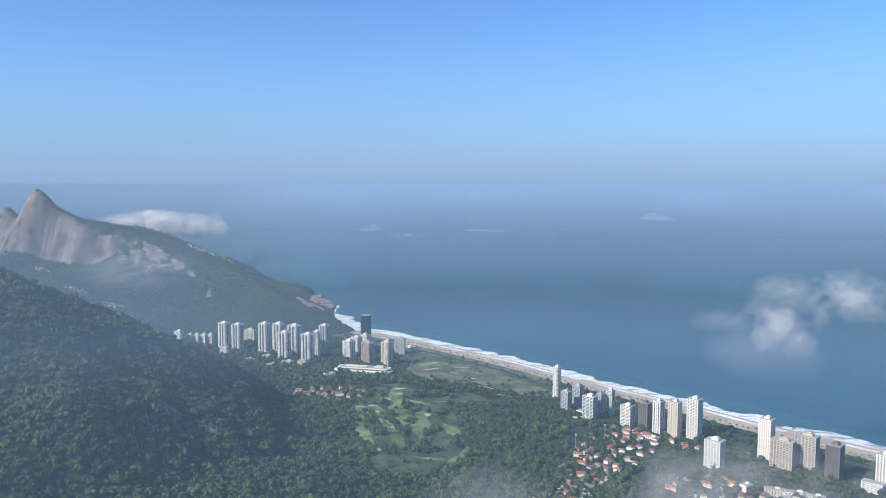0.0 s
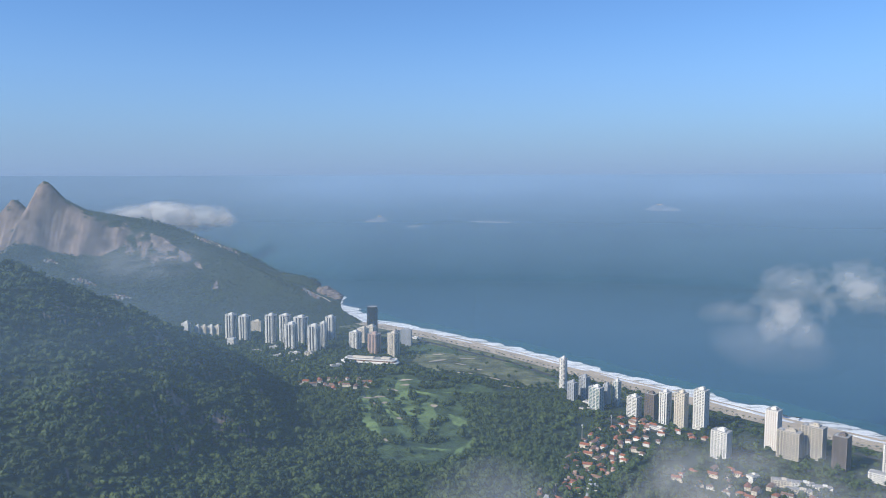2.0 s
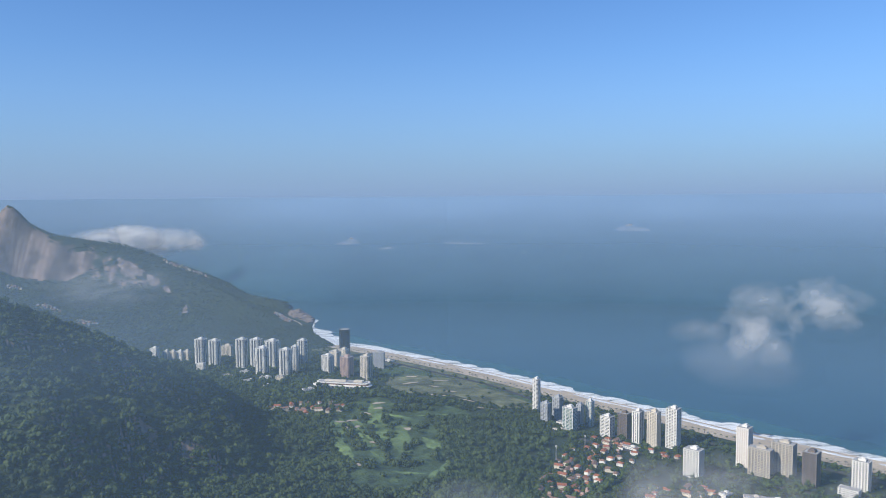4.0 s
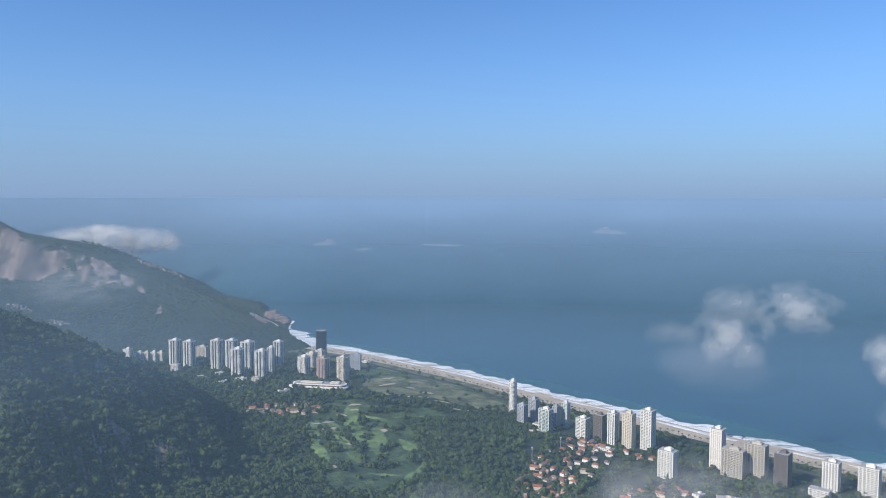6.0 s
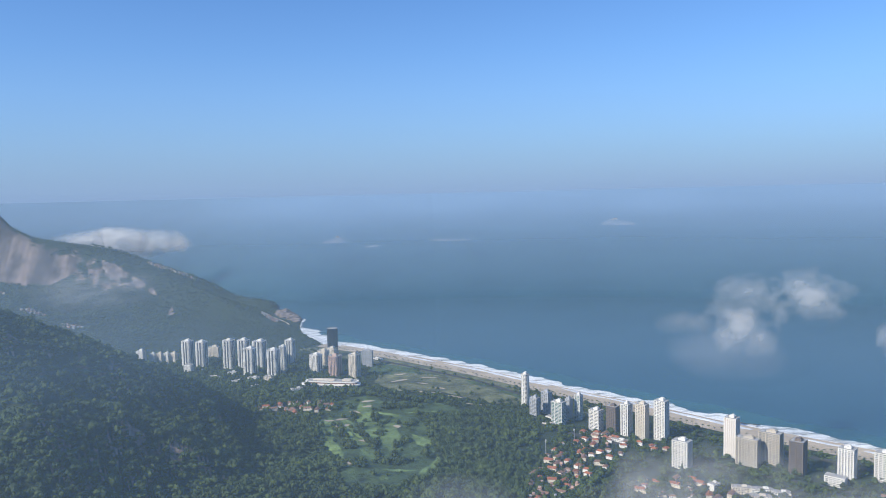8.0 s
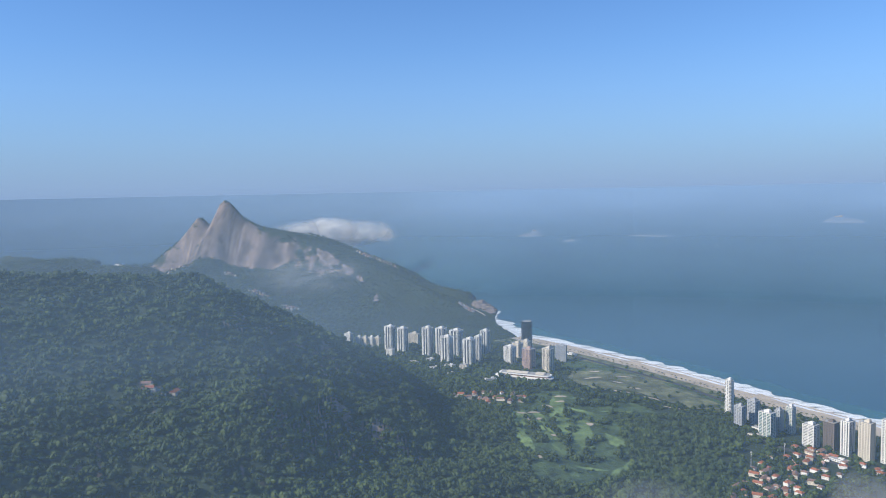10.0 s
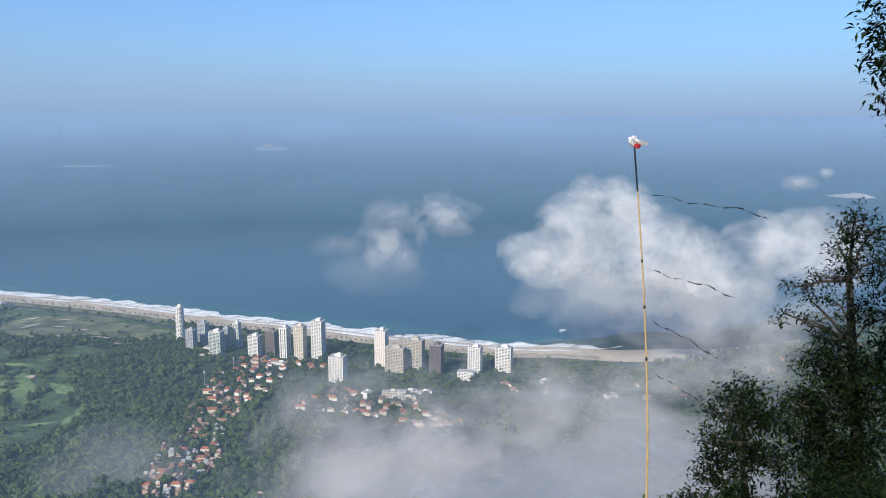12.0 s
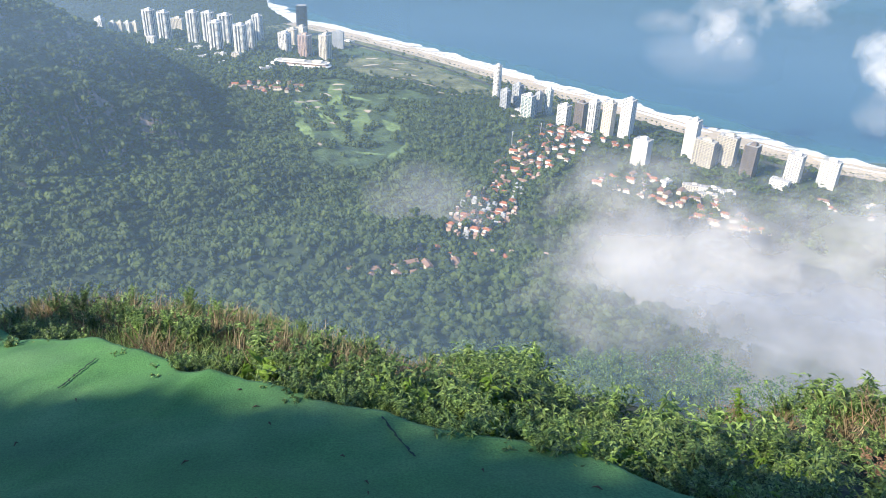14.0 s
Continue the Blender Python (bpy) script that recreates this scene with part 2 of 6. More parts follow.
def land(x, y):
    x, y = np.asarray(x, float), np.asarray(y, float)
    s = inland(x, y)
    flat = np.clip(s, -400, 90) * 0.045 + smoothstep(80, 500, s) * 6 + smoothstep(500, 1250, s) * 85 + np.clip(s - 1250, 0, 900) * 0.12
    rough = fbm(x, y, 420, 4, 1) * 14 * smoothstep(450, 1000, s)
    z = flat + rough
    zr, d = ridge(x, y, SPUR)
    lumps = fbm(x, y, 260, 4, 2)
    spur = zr - 0.40 * np.sqrt(d * d + 30 * 30) + 12 + lumps * 11 * smoothstep(0, 150, d)
    zr, d = ridge(x, y, TWINS)
    wave = 1 + 0.13 * fbm(x, y, 480, 3, 3)
    reach = np.where(zr > 250, 256 - 80 * smoothstep(265, 330, zr), zr * 0.87 + 39)
    twins = np.maximum(zr * np.exp(-(d / reach * wave) ** 1.9), 0.55 * zr * np.exp(-d / 500 * wave)) - 4
    zr, d = ridge(x, y, FLANK)
    flank = zr * np.exp(-(d / (60 + 0.9 * zr) * wave) ** 1.3) - 6
    zr, d = ridge(x, y, JOA)
    joa = zr * np.exp(-(d / 330 * wave) ** 1.4) - 9
    for h in (spur, twins, flank, joa, ramp_hill(x, y)):
        k = 9.0
        g = np.clip((z - h) / (2 * k) + 0.5, 0, 1)
        z = h * (1 - g) + z * g + k * g * (1 - g)
        z = np.where(np.abs(g - 0.5) < 0.4999, z, np.maximum(z, h))
    # the sea side of the mountain falls away
    crest_y = np.interp(x, [p[0] for p in TWINS[6:]], [p[1] for p in TWINS[6:]])
    z = z - 120 * smoothstep(110, 320, y - crest_y) * smoothstep(-1700, -1400, x) * (x < -400)
    # the shore cuts the mountain's foot off
    return z - 40 * smoothstep(0, 45, -s) * smoothstep(-640, -560, x) * (x < 0)


# ---- materials of the land ----
def ground_material():
    n = Nodes("forest_floor_and_rock")
    geo = n.add("ShaderNodeNewGeometry")
    sep = n.add("ShaderNodeSeparateXYZ")
    n.link(geo.outputs["True Normal"], sep.inputs[0])
    streak = n.place("Object", (1, 0.08, 0.05))
    slabs = n.ramp(n.noise(0.010, 3, 0.5, streak), (0.34, (0.12, 0.095, 0.085)), (0.5, (0.22, 0.165, 0.14)), (0.66, (0.36, 0.265, 0.21)))
    run = n.ramp(n.noise(0.045, 5, 0.7, n.place("Object", (1, 0.06, 0.03))), (0.38, 0.62), (0.55, 1.0))
    blotch = n.ramp(n.noise(0.016, 6, 0.65, n.place("Object", (1, 1, 0.4))), (0.36, 0.45), (0.56, 1.05))
    rock = n.mix(1.0, n.mix(1.0, slabs, run, "MULTIPLY"), blotch, "MULTIPLY")
    wood = n.ramp(n.noise(0.05, 6, 0.7), (0.3, (0.008, 0.018, 0.008)), (0.7, (0.026, 0.046, 0.017)))
    steep = n.math("ADD", sep.outputs[2], n.math("MULTIPLY", n.math("SUBTRACT", n.noise(0.012, 5), 0.5), 0.55))
    mask = n.ramp(steep, (0.69, 1.0), (0.75, 0.0))
    n.bump(n.noise(0.15, 5), 0.8, 2.0)
    return n.done(n.mix(mask, wood, rock), 0.9)


def sea_material():
    n = Nodes("sea_water")
    col = n.ramp(n.noise(0.004, 4), (0.3, (0.018, 0.066, 0.092)), (0.7, (0.026, 0.084, 0.112)))
    n.bump(n.math("ADD", n.noise(0.12, 4), n.noise(0.02, 3)), 0.35, 1.2)
    return n.done(col, 0.32)


def rock_material():
    n = Nodes("bare_granite")
    col = n.ramp(n.noise(0.035, 7, 0.7, n.place("Object", (1, 1, 0.1))), (0.32, (0.07, 0.06, 0.055)), (0.5, (0.17, 0.135, 0.115)), (0.66, (0.33, 0.26, 0.22)))
    n.bump(n.noise(0.12, 5), 0.8, 2.0)
    return n.done(col, 0.9)


M_GRANITE = rock_material()
M_GROUND = ground_material()
M_SEA = sea_material()
M_SAND = plain("beach_sand", (0.55, 0.455, 0.335), 0.95, scale=0.02, vary=0.25, bump=0.1)
M_LAWN = leafy("mown_fairway", (0.145, 0.215, 0.065), (0.21, 0.285, 0.10), 0.03, islands=False, through_light=0, patch=0.012)
M_ROUGH = leafy("rough_grass", (0.050, 0.083, 0.029), (0.105, 0.145, 0.053), 0.05, islands=False, through_light=0, patch=0.015)
M_DRY = leafy("dry_field_grass", (0.09, 0.12, 0.05), (0.24, 0.22, 0.12), 0.025, islands=False, through_light=0, patch=0.015)
M_FOREST = leafy("forest_leaves", (0.022, 0.043, 0.014), (0.12, 0.165, 0.045), 0.45, patch=0.010, mottle=0.075)
M_ASPHALT = plain("asphalt", (0.07, 0.07, 0.07), 0.9, scale=0.05, vary=0.2)


# ---- ground, one sheet ----
def ring_sheet(azimuths, radii, height):
    a, r = np.meshgrid(np.radians(azimuths), radii)
    x, y = r * np.sin(a), r * np.cos(a)
    v = np.stack([x, y, height(x, y)], -1).reshape(-1, 3)
    rows, cols = a.shape
    i = np.arange(rows - 1)[:, None] * cols + np.arange(cols - 1)[None, :]
    f = np.stack([i, i + cols, i + cols + 1, i + 1], -1).reshape(-1, 4)
    return v, f[:, ::-1]


front = np.linspace(-66, 66, 420)
round_about = np.concatenate([np.linspace(-180, -68, 60), front, np.linspace(68, 180, 60)])
radii = np.concatenate([np.linspace(0.0, 4.6, 8), 5.0 * (2000 / 5.0) ** np.linspace(0, 1, 230), np.linspace(2014, 4950, 190)])


def ground_height(x, y):
    z = land(x, y)
    # the ground lies a little under the green mat
    return z - 0.12 * smoothstep(7, 4, np.hypot(x, y))


v, f = ring_sheet(round_about, radii, ground_height)
tagged(new("ground", mesh_np("ground", v, f, M_GROUND, True)), "forested hills and valley floor with bare rock faces", "ground", kind="structure")


def sea_height(x, y):
    r, az = np.hypot(x, y), np.degrees(np.arctan2(x, y))
    start = 3650 + 780 * smoothstep(-6, -17, az)
    return 514 * (np.clip(r - start, 0, 1300) / (4950 - start)) ** 1.35


v, f = ring_sheet(np.linspace(-75, 75, 160), np.concatenate([[700, 1000], np.linspace(1200, 4950, 130)]), sea_height)
tagged(new("water", mesh_np("water", v, f, M_SEA, True)), "calm deep blue sea reaching to a hazy horizon", "sea", kind="structure")


# ---- strips along the shore ----
def strip(points, offsets, height, step=12.0, wobble=0.0, seed=0, taper=0.0):
    """A band along a line, its sides at the given offsets (positive inland), laid on height(x, y)."""
    p = np.array(points, float)
    seg = np.hypot(*np.diff(p, axis=0).T)
    at = np.concatenate([[0], np.cumsum(seg)])
    t = np.arange(0, at[-1], step)
    x, y = np.interp(t, at, p[:, 0]), np.interp(t, at, p[:, 1])
    for _ in range(6):
        x[1:-1], y[1:-1] = (x[:-2] + 2 * x[1:-1] + x[2:]) / 4, (y[:-2] + 2 * y[1:-1] + y[2:]) / 4
    tx, ty = np.gradient(x), np.gradient(y)
    ln = np.hypot(tx, ty)
    nx, ny = ty / ln, -tx / ln
    nx, ny = -np.abs(nx) , -np.abs(ny)
    k = len(offsets)
    cols = []
    for j, o in enumerate(offsets):
        w = (o + wobble * fbm(t + 300 * j, t * 0.3, 160, 4, seed + j)) * (np.clip(t / taper, 0.05, 1) if taper else 1)
        cx, cy = x + nx * w, y + ny * w
        cols.append(np.stack([cx, cy, height(cx, cy)], -1))
    v = np.stack(cols, 1).reshape(-1, 3)
    n = len(t)
    i = np.arange(n - 1)[:, None] * k + np.arange(k - 1)[None, :]
    f = np.stack([i, i + 1, i + k + 1, i + k], -1).reshape(-1, 4)
    return v, f


SHORE = COAST[5:]
v, f = strip(SHORE, (-22, 0, 20, 45, 66), lambda x, y: np.maximum(land(x, y), -1.0) + 1.0)
tagged(new("beach", mesh_np("beach", v, f, M_SAND, True)), "long pale sand beach along the sea", "beach", kind="structure")


def foam_opacity(n):
    """Long torn streaks lying along the shore."""
    c, m = n.add("ShaderNodeTexCoord"), n.add("ShaderNodeMapping")
    n.link(c.outputs["Object"], m.inputs[0])
    m.inputs["Rotation"].default_value = (0, 0, radians(45))
    m.inputs["Scale"].default_value = (0.22, 1, 1)
    big = n.noise(0.035, 6, 0.6, m.outputs[0], 0.4)
    fine = n.noise(0.16, 5, 0.65, m.outputs[0], 0.6)
    both = n.math("ADD", n.math("MULTIPLY", big, 0.75), n.math("MULTIPLY", fine, 0.45))
    return n.ramp(both, (0.43, 0.0), (0.52, 0.5), (0.62, 1.0))


def shallow_opacity(n):
    return n.ramp(n.noise(0.008, 4), (0.3, 0.10), (0.7, 0.30))


M_FOAM = misty("sea_foam", (0.88, 0.90, 0.90), foam_opacity)
M_SURF = plain("breaking_surf", (0.84, 0.86, 0.87), 0.6, scale=0.06, vary=0.3, bump=0.4)
M_SHALLOW = misty("shallow_water", (0.10, 0.30, 0.33), shallow_opacity)
v, f = strip(COAST[3:], (-110, -70, -20, 24), lambda x, y: 0 * x + 1.0, 12, 14, 14, 300)
tagged(new("shallow_water", mesh_np("shallow_water", v, f, M_SHALLOW, True)), "turquoise shallow water along the surf", "sea", kind="structure")
v, f = strip(COAST[3:], (-46, -26, 4, 27), lambda x, y: 0 * x + 1.5, 8, 15, 4, 160)
tagged(new("sea_foam", mesh_np("sea_foam", v, f, M_FOAM, True)), "broken white foam drifting off the beach", "foam", kind="stuff")
v, f = strip(COAST[:4], (-8, -4, 1, 4), lambda x, y: 0 * x + 1.5, 6, 4, 6)
tagged(new("point_foam", mesh_np("point_foam", v, f, M_FOAM, True)), "white foam washing the rocks of the point", "foam", kind="stuff")
# rows of breakers, each one a long low crest that thins out at both ends
rng = np.random.RandomState(19)
shore_at = np.array(COAST[4:], float)
for k in range(15):
    at = 0.2 + k * 0.78 + rng.uniform(-0.15, 0.15)
    if at > len(shore_at) - 2:
        break
    far_out = rng.uniform(-18, 4)
    i = int(at)
    pts = [tuple(shore_at[i] * (1 - q) + shore_at[i + 1] * q) for q in np.linspace(at - i, 1.0, 5)] + [tuple(shore_at[i + 1] * (1 - q) + shore_at[min(i + 2, len(shore_at) - 1)] * q) for q in (0.15, 0.35)]
    v, f = strip(pts, (far_out, far_out + 6, far_out + 11, far_out + 15), lambda x, y: 0 * x + 2.0, 5, 2.5, k)
    rows = len(v) // 4
    g = np.sin(np.linspace(0.08, np.pi - 0.08, rows)) ** 0.6
    v = v.reshape(rows, 4, 3)
    mid = v[:, 1:2].copy()
    v[:, :, :2] = mid[:, :, :2] + (v[:, :, :2] - mid[:, :, :2]) * g[:, None, None]
    v[:, 1:3, 2] += 0.9 * g[:, None]
    tagged(new("breaker", mesh_np("breaker", v.reshape(-1, 3), f, M_SURF, True)), "white breaking wave running along the beach", "wave", kind="stuff")


# ---- fairways and fields ----
def blob(cx, cy, a, b, turn, seed, lift=1.2):
    """A patch with an uneven outline, laid on the land."""
    rings, n = 7, 48
    t = np.linspace(0, 2 * np.pi, n, endpoint=False)
    w = 1 + 0.10 * np.sin(2 * t + seed) + 0.16 * np.sin(3 * t + 2.1 * seed) + 0.09 * np.sin(7 * t + seed) + 0.06 * np.sin(11 * t + 2 * seed)
    v = []
    for k in range(rings + 1):
        q = k / rings
        x, y = a * q * w * np.cos(t), b * q * w * np.sin(t)
        c, s = math.cos(radians(turn)), math.sin(radians(turn))
        v.append(np.stack([cx + x * c - y * s, cy + x * s + y * c], -1))
    p = np.concatenate(v)
    v = np.column_stack([p, land(p[:, 0], p[:, 1]) + lift])
    i = np.arange(rings)[:, None] * n + np.arange(n)[None, :]
    j = np.arange(rings)[:, None] * n + (np.arange(n)[None, :] + 1) % n
    f = np.stack([i, i + n, j + n, j], -1).reshape(-1, 4)
    return v, f


FAIRWAYS = [(-103, 1677, 165, 21, -84), (-87, 1428, 118, 19, -90), (-148, 1570, 110, 12, -64), (-167, 1472, 130, 11, -73), (-107, 1464, 76, 14, -69), (-46, 1533, 94, 23, -87), (-28, 1290, 30, 8, 12),
            (-50, 1228, 22, 8, -88), (-53, 1703, 40, 9, -38), (26, 1714, 40, 6, 7), (18, 1504, 44, 14, -70), (-134, 1600, 90, 10, -73), (28, 1317, 70, 10, -104), (-185, 1580, 95, 12, -76)]
ROUGHS = [(-5, 2110, 190, 60, -46), (170, 1930, 200, 55, -47), (-80, 1560, 330, 118, 100), (-40, 1330, 150, 70, 70), (20, 1760, 120, 40, -30)]
TREE_ROWS = [(-171, 1620, -117, 1439), (-136, 1719, -105, 1522), (-89, 1738, -64, 1537), (-86, 1496, -69, 1417), (-22, 1610, 16, 1644), (-109, 1340, -98, 1298), (-58, 1333, -3, 1383), (-141, 1472, -113, 1441),
             (-21, 1533, -44, 1389), (-75, 1758, 17, 1768), (60, 1640, 20, 1400), (-210, 1640, -150, 1350)]
SCARS = [(-1278, 3584, 40, 24, 135), (-1197, 3534, 34, 12, 132), (-1407, 3636, 85, 34, 153), (-1050, 3320, 70, 12, 101)]
FIELDS = [(95, 1960, 230, 78, -47), (-40, 1985, 90, 45, -40), (10, 2060, 90, 50, -50), (200, 1830, 80, 20, -30)]
SANDY = [(35, 1901, 40, 5, -16), (-33, 2034, 24, 7, 33), (47, 2062, 24, 4, -6), (-31, 2110, 18, 6, 7), (74, 1939, 14, 6, -18), (153, 1774, 30, 4, -24), (31, 1995, 16, 4, -29), (110, 1850, 22, 4, -40)]
for k, (cx, cy, a, b, turn) in enumerate(ROUGHS):
    v, f = blob(cx, cy, a, b, turn, k * 1.1 + 0.5, 0.7 + 0.1 * k)
    tagged(new("rough_grass", mesh_np("rough_grass", v, f, M_ROUGH, True)), "darker rough grass of the golf course", "lawn", "rough of the golf course", "structure")
for k, (cx, cy, a, b, turn) in enumerate(FAIRWAYS):
    v, f = blob(cx, cy, a, b, turn, k * 1.7, 1.3 + 0.05 * k)
    tagged(new("fairway", mesh_np("fairway", v, f, M_LAWN, True)), "mown green golf fairway between trees", "lawn", "fairways of the golf course", "structure")
for k, (cx, cy, a, b, turn) in enumerate(FIELDS):
    v, f = blob(cx, cy, a, b, turn, k * 2.3 + 1, 0.9 + 0.1 * k)
    tagged(new("dry_field", mesh_np("dry_field", v, f, M_DRY, True)), "open field of dry yellowish grass", "field", "fields behind the beach", "structure")

for k, (cx, cy) in enumerate(((-187, 1644), (-161, 1664), (-143, 1611), (-163, 1599), (-135, 1732), (-107, 1776), (-99, 1500), (-111, 1314), (-34, 1608), (-31, 1366), (-110, 1821))):
    v, f = blob(cx, cy, 12 + 3 * math.sin(k * 2.0), 7, 37 * k, k * 1.3, 2.4)
    tagged(new("sand_bunker", mesh_np("sand_bunker", v, f, M_SAND, True)), "small pale sand bunker beside a fairway", "bunker", "bunkers of the golf course", "structure")
for k, (cx, cy, a, b, turn) in enumerate(SANDY):
    v, f = blob(cx, cy, a, b, turn, k * 1.9, 1.7)
    tagged(new("bare_sand", mesh_np("bare_sand", v, f, M_SAND, True)), "bare sandy patch in the dry field", "sand", "sandy patches of the field", "structure")

v, f = strip(SHORE[:7], (62, 84, 110, 150), lambda x, y: land(x, y) + 0.65)
tagged(new("beach_verge", mesh_np("beach_verge", v, f, M_DRY, True)), "strip of sandy grass behind the beach", "field", kind="structure")

AVENUE = [(-120, 2330), (30, 2170), (180, 2010), (275, 1860), (400, 1690), (560, 1530), (680, 1420), (860, 1230)]
BACK_ROAD = [(180, 1680), (300, 1570), (367, 1490), (496, 1395), (620, 1260), (760, 1150), (900, 1060)]
for line in (AVENUE, BACK_ROAD):
    v, f = strip(line, (-7, 7), lambda x, y: land(x, y) + 1.6)
    tagged(new("road", mesh_np("road", v, f, M_ASPHALT)), "grey asphalt avenue through the district", "road", kind="structure")


# ---- woods: many crowns in one mesh ----
def crown_shapes(level, count, seed):
    """Crowns, each a cluster of leafy clumps."""
    rng = np.random.RandomState(seed)
    bm = bmesh.new()
    bmesh.ops.create_icosphere(bm, subdivisions=1, radius=1.0)
    bm.verts.ensure_lookup_table()
    v0 = np.array([p.co[:] for p in bm.verts])
    f0 = np.array([[q.index for q in fc.verts] for fc in bm.faces])
    bm.free()
    shapes = []
    for _ in range(count):
        vs, fs = [], []
        clumps = 5 if level == 2 else 2
        for k in range(clumps):
            a, q = 6.283 * (k + rng.uniform(-0.3, 0.3)) / max(1, clumps - 1), (0.0 if k == 0 else rng.uniform(0.45, 0.75))
            c = np.array([q * math.cos(a), q * math.sin(a), rng.uniform(-0.25, 0.25) + (0.3 if k == 0 else 0)])
            v = v0 * rng.uniform(0.38, 0.62) * rng.uniform(0.7, 1.3, (len(v0), 1)) + c
            fs.append(f0 + len(v0) * k)
            vs.append(v)
        shapes.append((np.concatenate(vs), np.concatenate(fs)))
    return shapes


def woods(name, x, y, size, level, label, seed, material=None, squat=0.85):
    rng = np.random.RandomState(seed)
    shapes = crown_shapes(level, 7, seed)
    z = land(x, y)
    pick = rng.randint(0, 7, len(x))
    vs, fs, base = [], [], 0
    for k, (sv, sf) in enumerate(shapes):
        m = np.where(pick == k)[0]
        if not len(m):
            continue
        a = rng.uniform(0, 6.28, len(m))
        s = size[m]
        tall = s * squat * rng.uniform(0.75, 1.35, len(m))
        c, sn = np.cos(a)[:, None], np.sin(a)[:, None]
        px = (sv[None, :, 0] * c - sv[None, :, 1] * sn) * s[:, None] + x[m][:, None]
        py = (sv[None, :, 0] * sn + sv[None, :, 1] * c) * s[:, None] + y[m][:, None]
        pz = sv[None, :, 2] * tall[:, None] + (z[m] + tall * 0.55 + s * rng.uniform(0, 0.5, len(m)))[:, None]
        vs.append(np.stack([px, py, pz], -1).reshape(-1, 3))
        fs.append((sf[None] + (np.arange(len(m)) * len(sv))[:, None, None] + base).reshape(-1, 3))
        base += len(m) * len(sv)
    me = mesh_np(name, np.concatenate(vs), np.concatenate(fs), material or M_FOREST, False)
    return tagged(new(name, me), label, "forest", kind="stuff")


def scatter(x0, x1, y0, y1, gap, seed):
    rng = np.random.RandomState(seed)
    gx, gy = np.meshgrid(np.arange(x0, x1, gap), np.arange(y0, y1, gap))
    x = gx.ravel() + rng.uniform(-0.5, 0.5, gx.size) * gap
    y = gy.ravel() + rng.uniform(-0.5, 0.5, gx.size) * gap
    return x, y, rng


def in_blobs(x, y, blobs, grow=1.0):
    hit = np.zeros(x.shape, bool)
    for cx, cy, a, b, turn in blobs:
        c, s = math.cos(radians(turn)), math.sin(radians(turn))
        u, w = (x - cx) * c + (y - cy) * s, -(x - cx) * s + (y - cy) * c
        hit |= (u / (a * grow)) ** 2 + (w / (b * grow)) ** 2 < 1
    return hit


def steepness(x, y):
    return np.hypot(land(x + 8, y) - land(x - 8, y), land(x, y + 8) - land(x, y - 8)) / 16


BUILT = [(330, 1400, 170, 110, -50), (160, 1040, 110, 45, 68), (480, 1180, 130, 90, -30), (560, 1050, 80, 50, -30), (400, 1590, 200, 60, -50), (690, 1310, 180, 65, -45),
         (-215, 1995, 105, 40, -10), (-200, 2160, 110, 70, -40), (-500, 2200, 230, 60, -15), (-270, 1780, 110, 60, 0)]


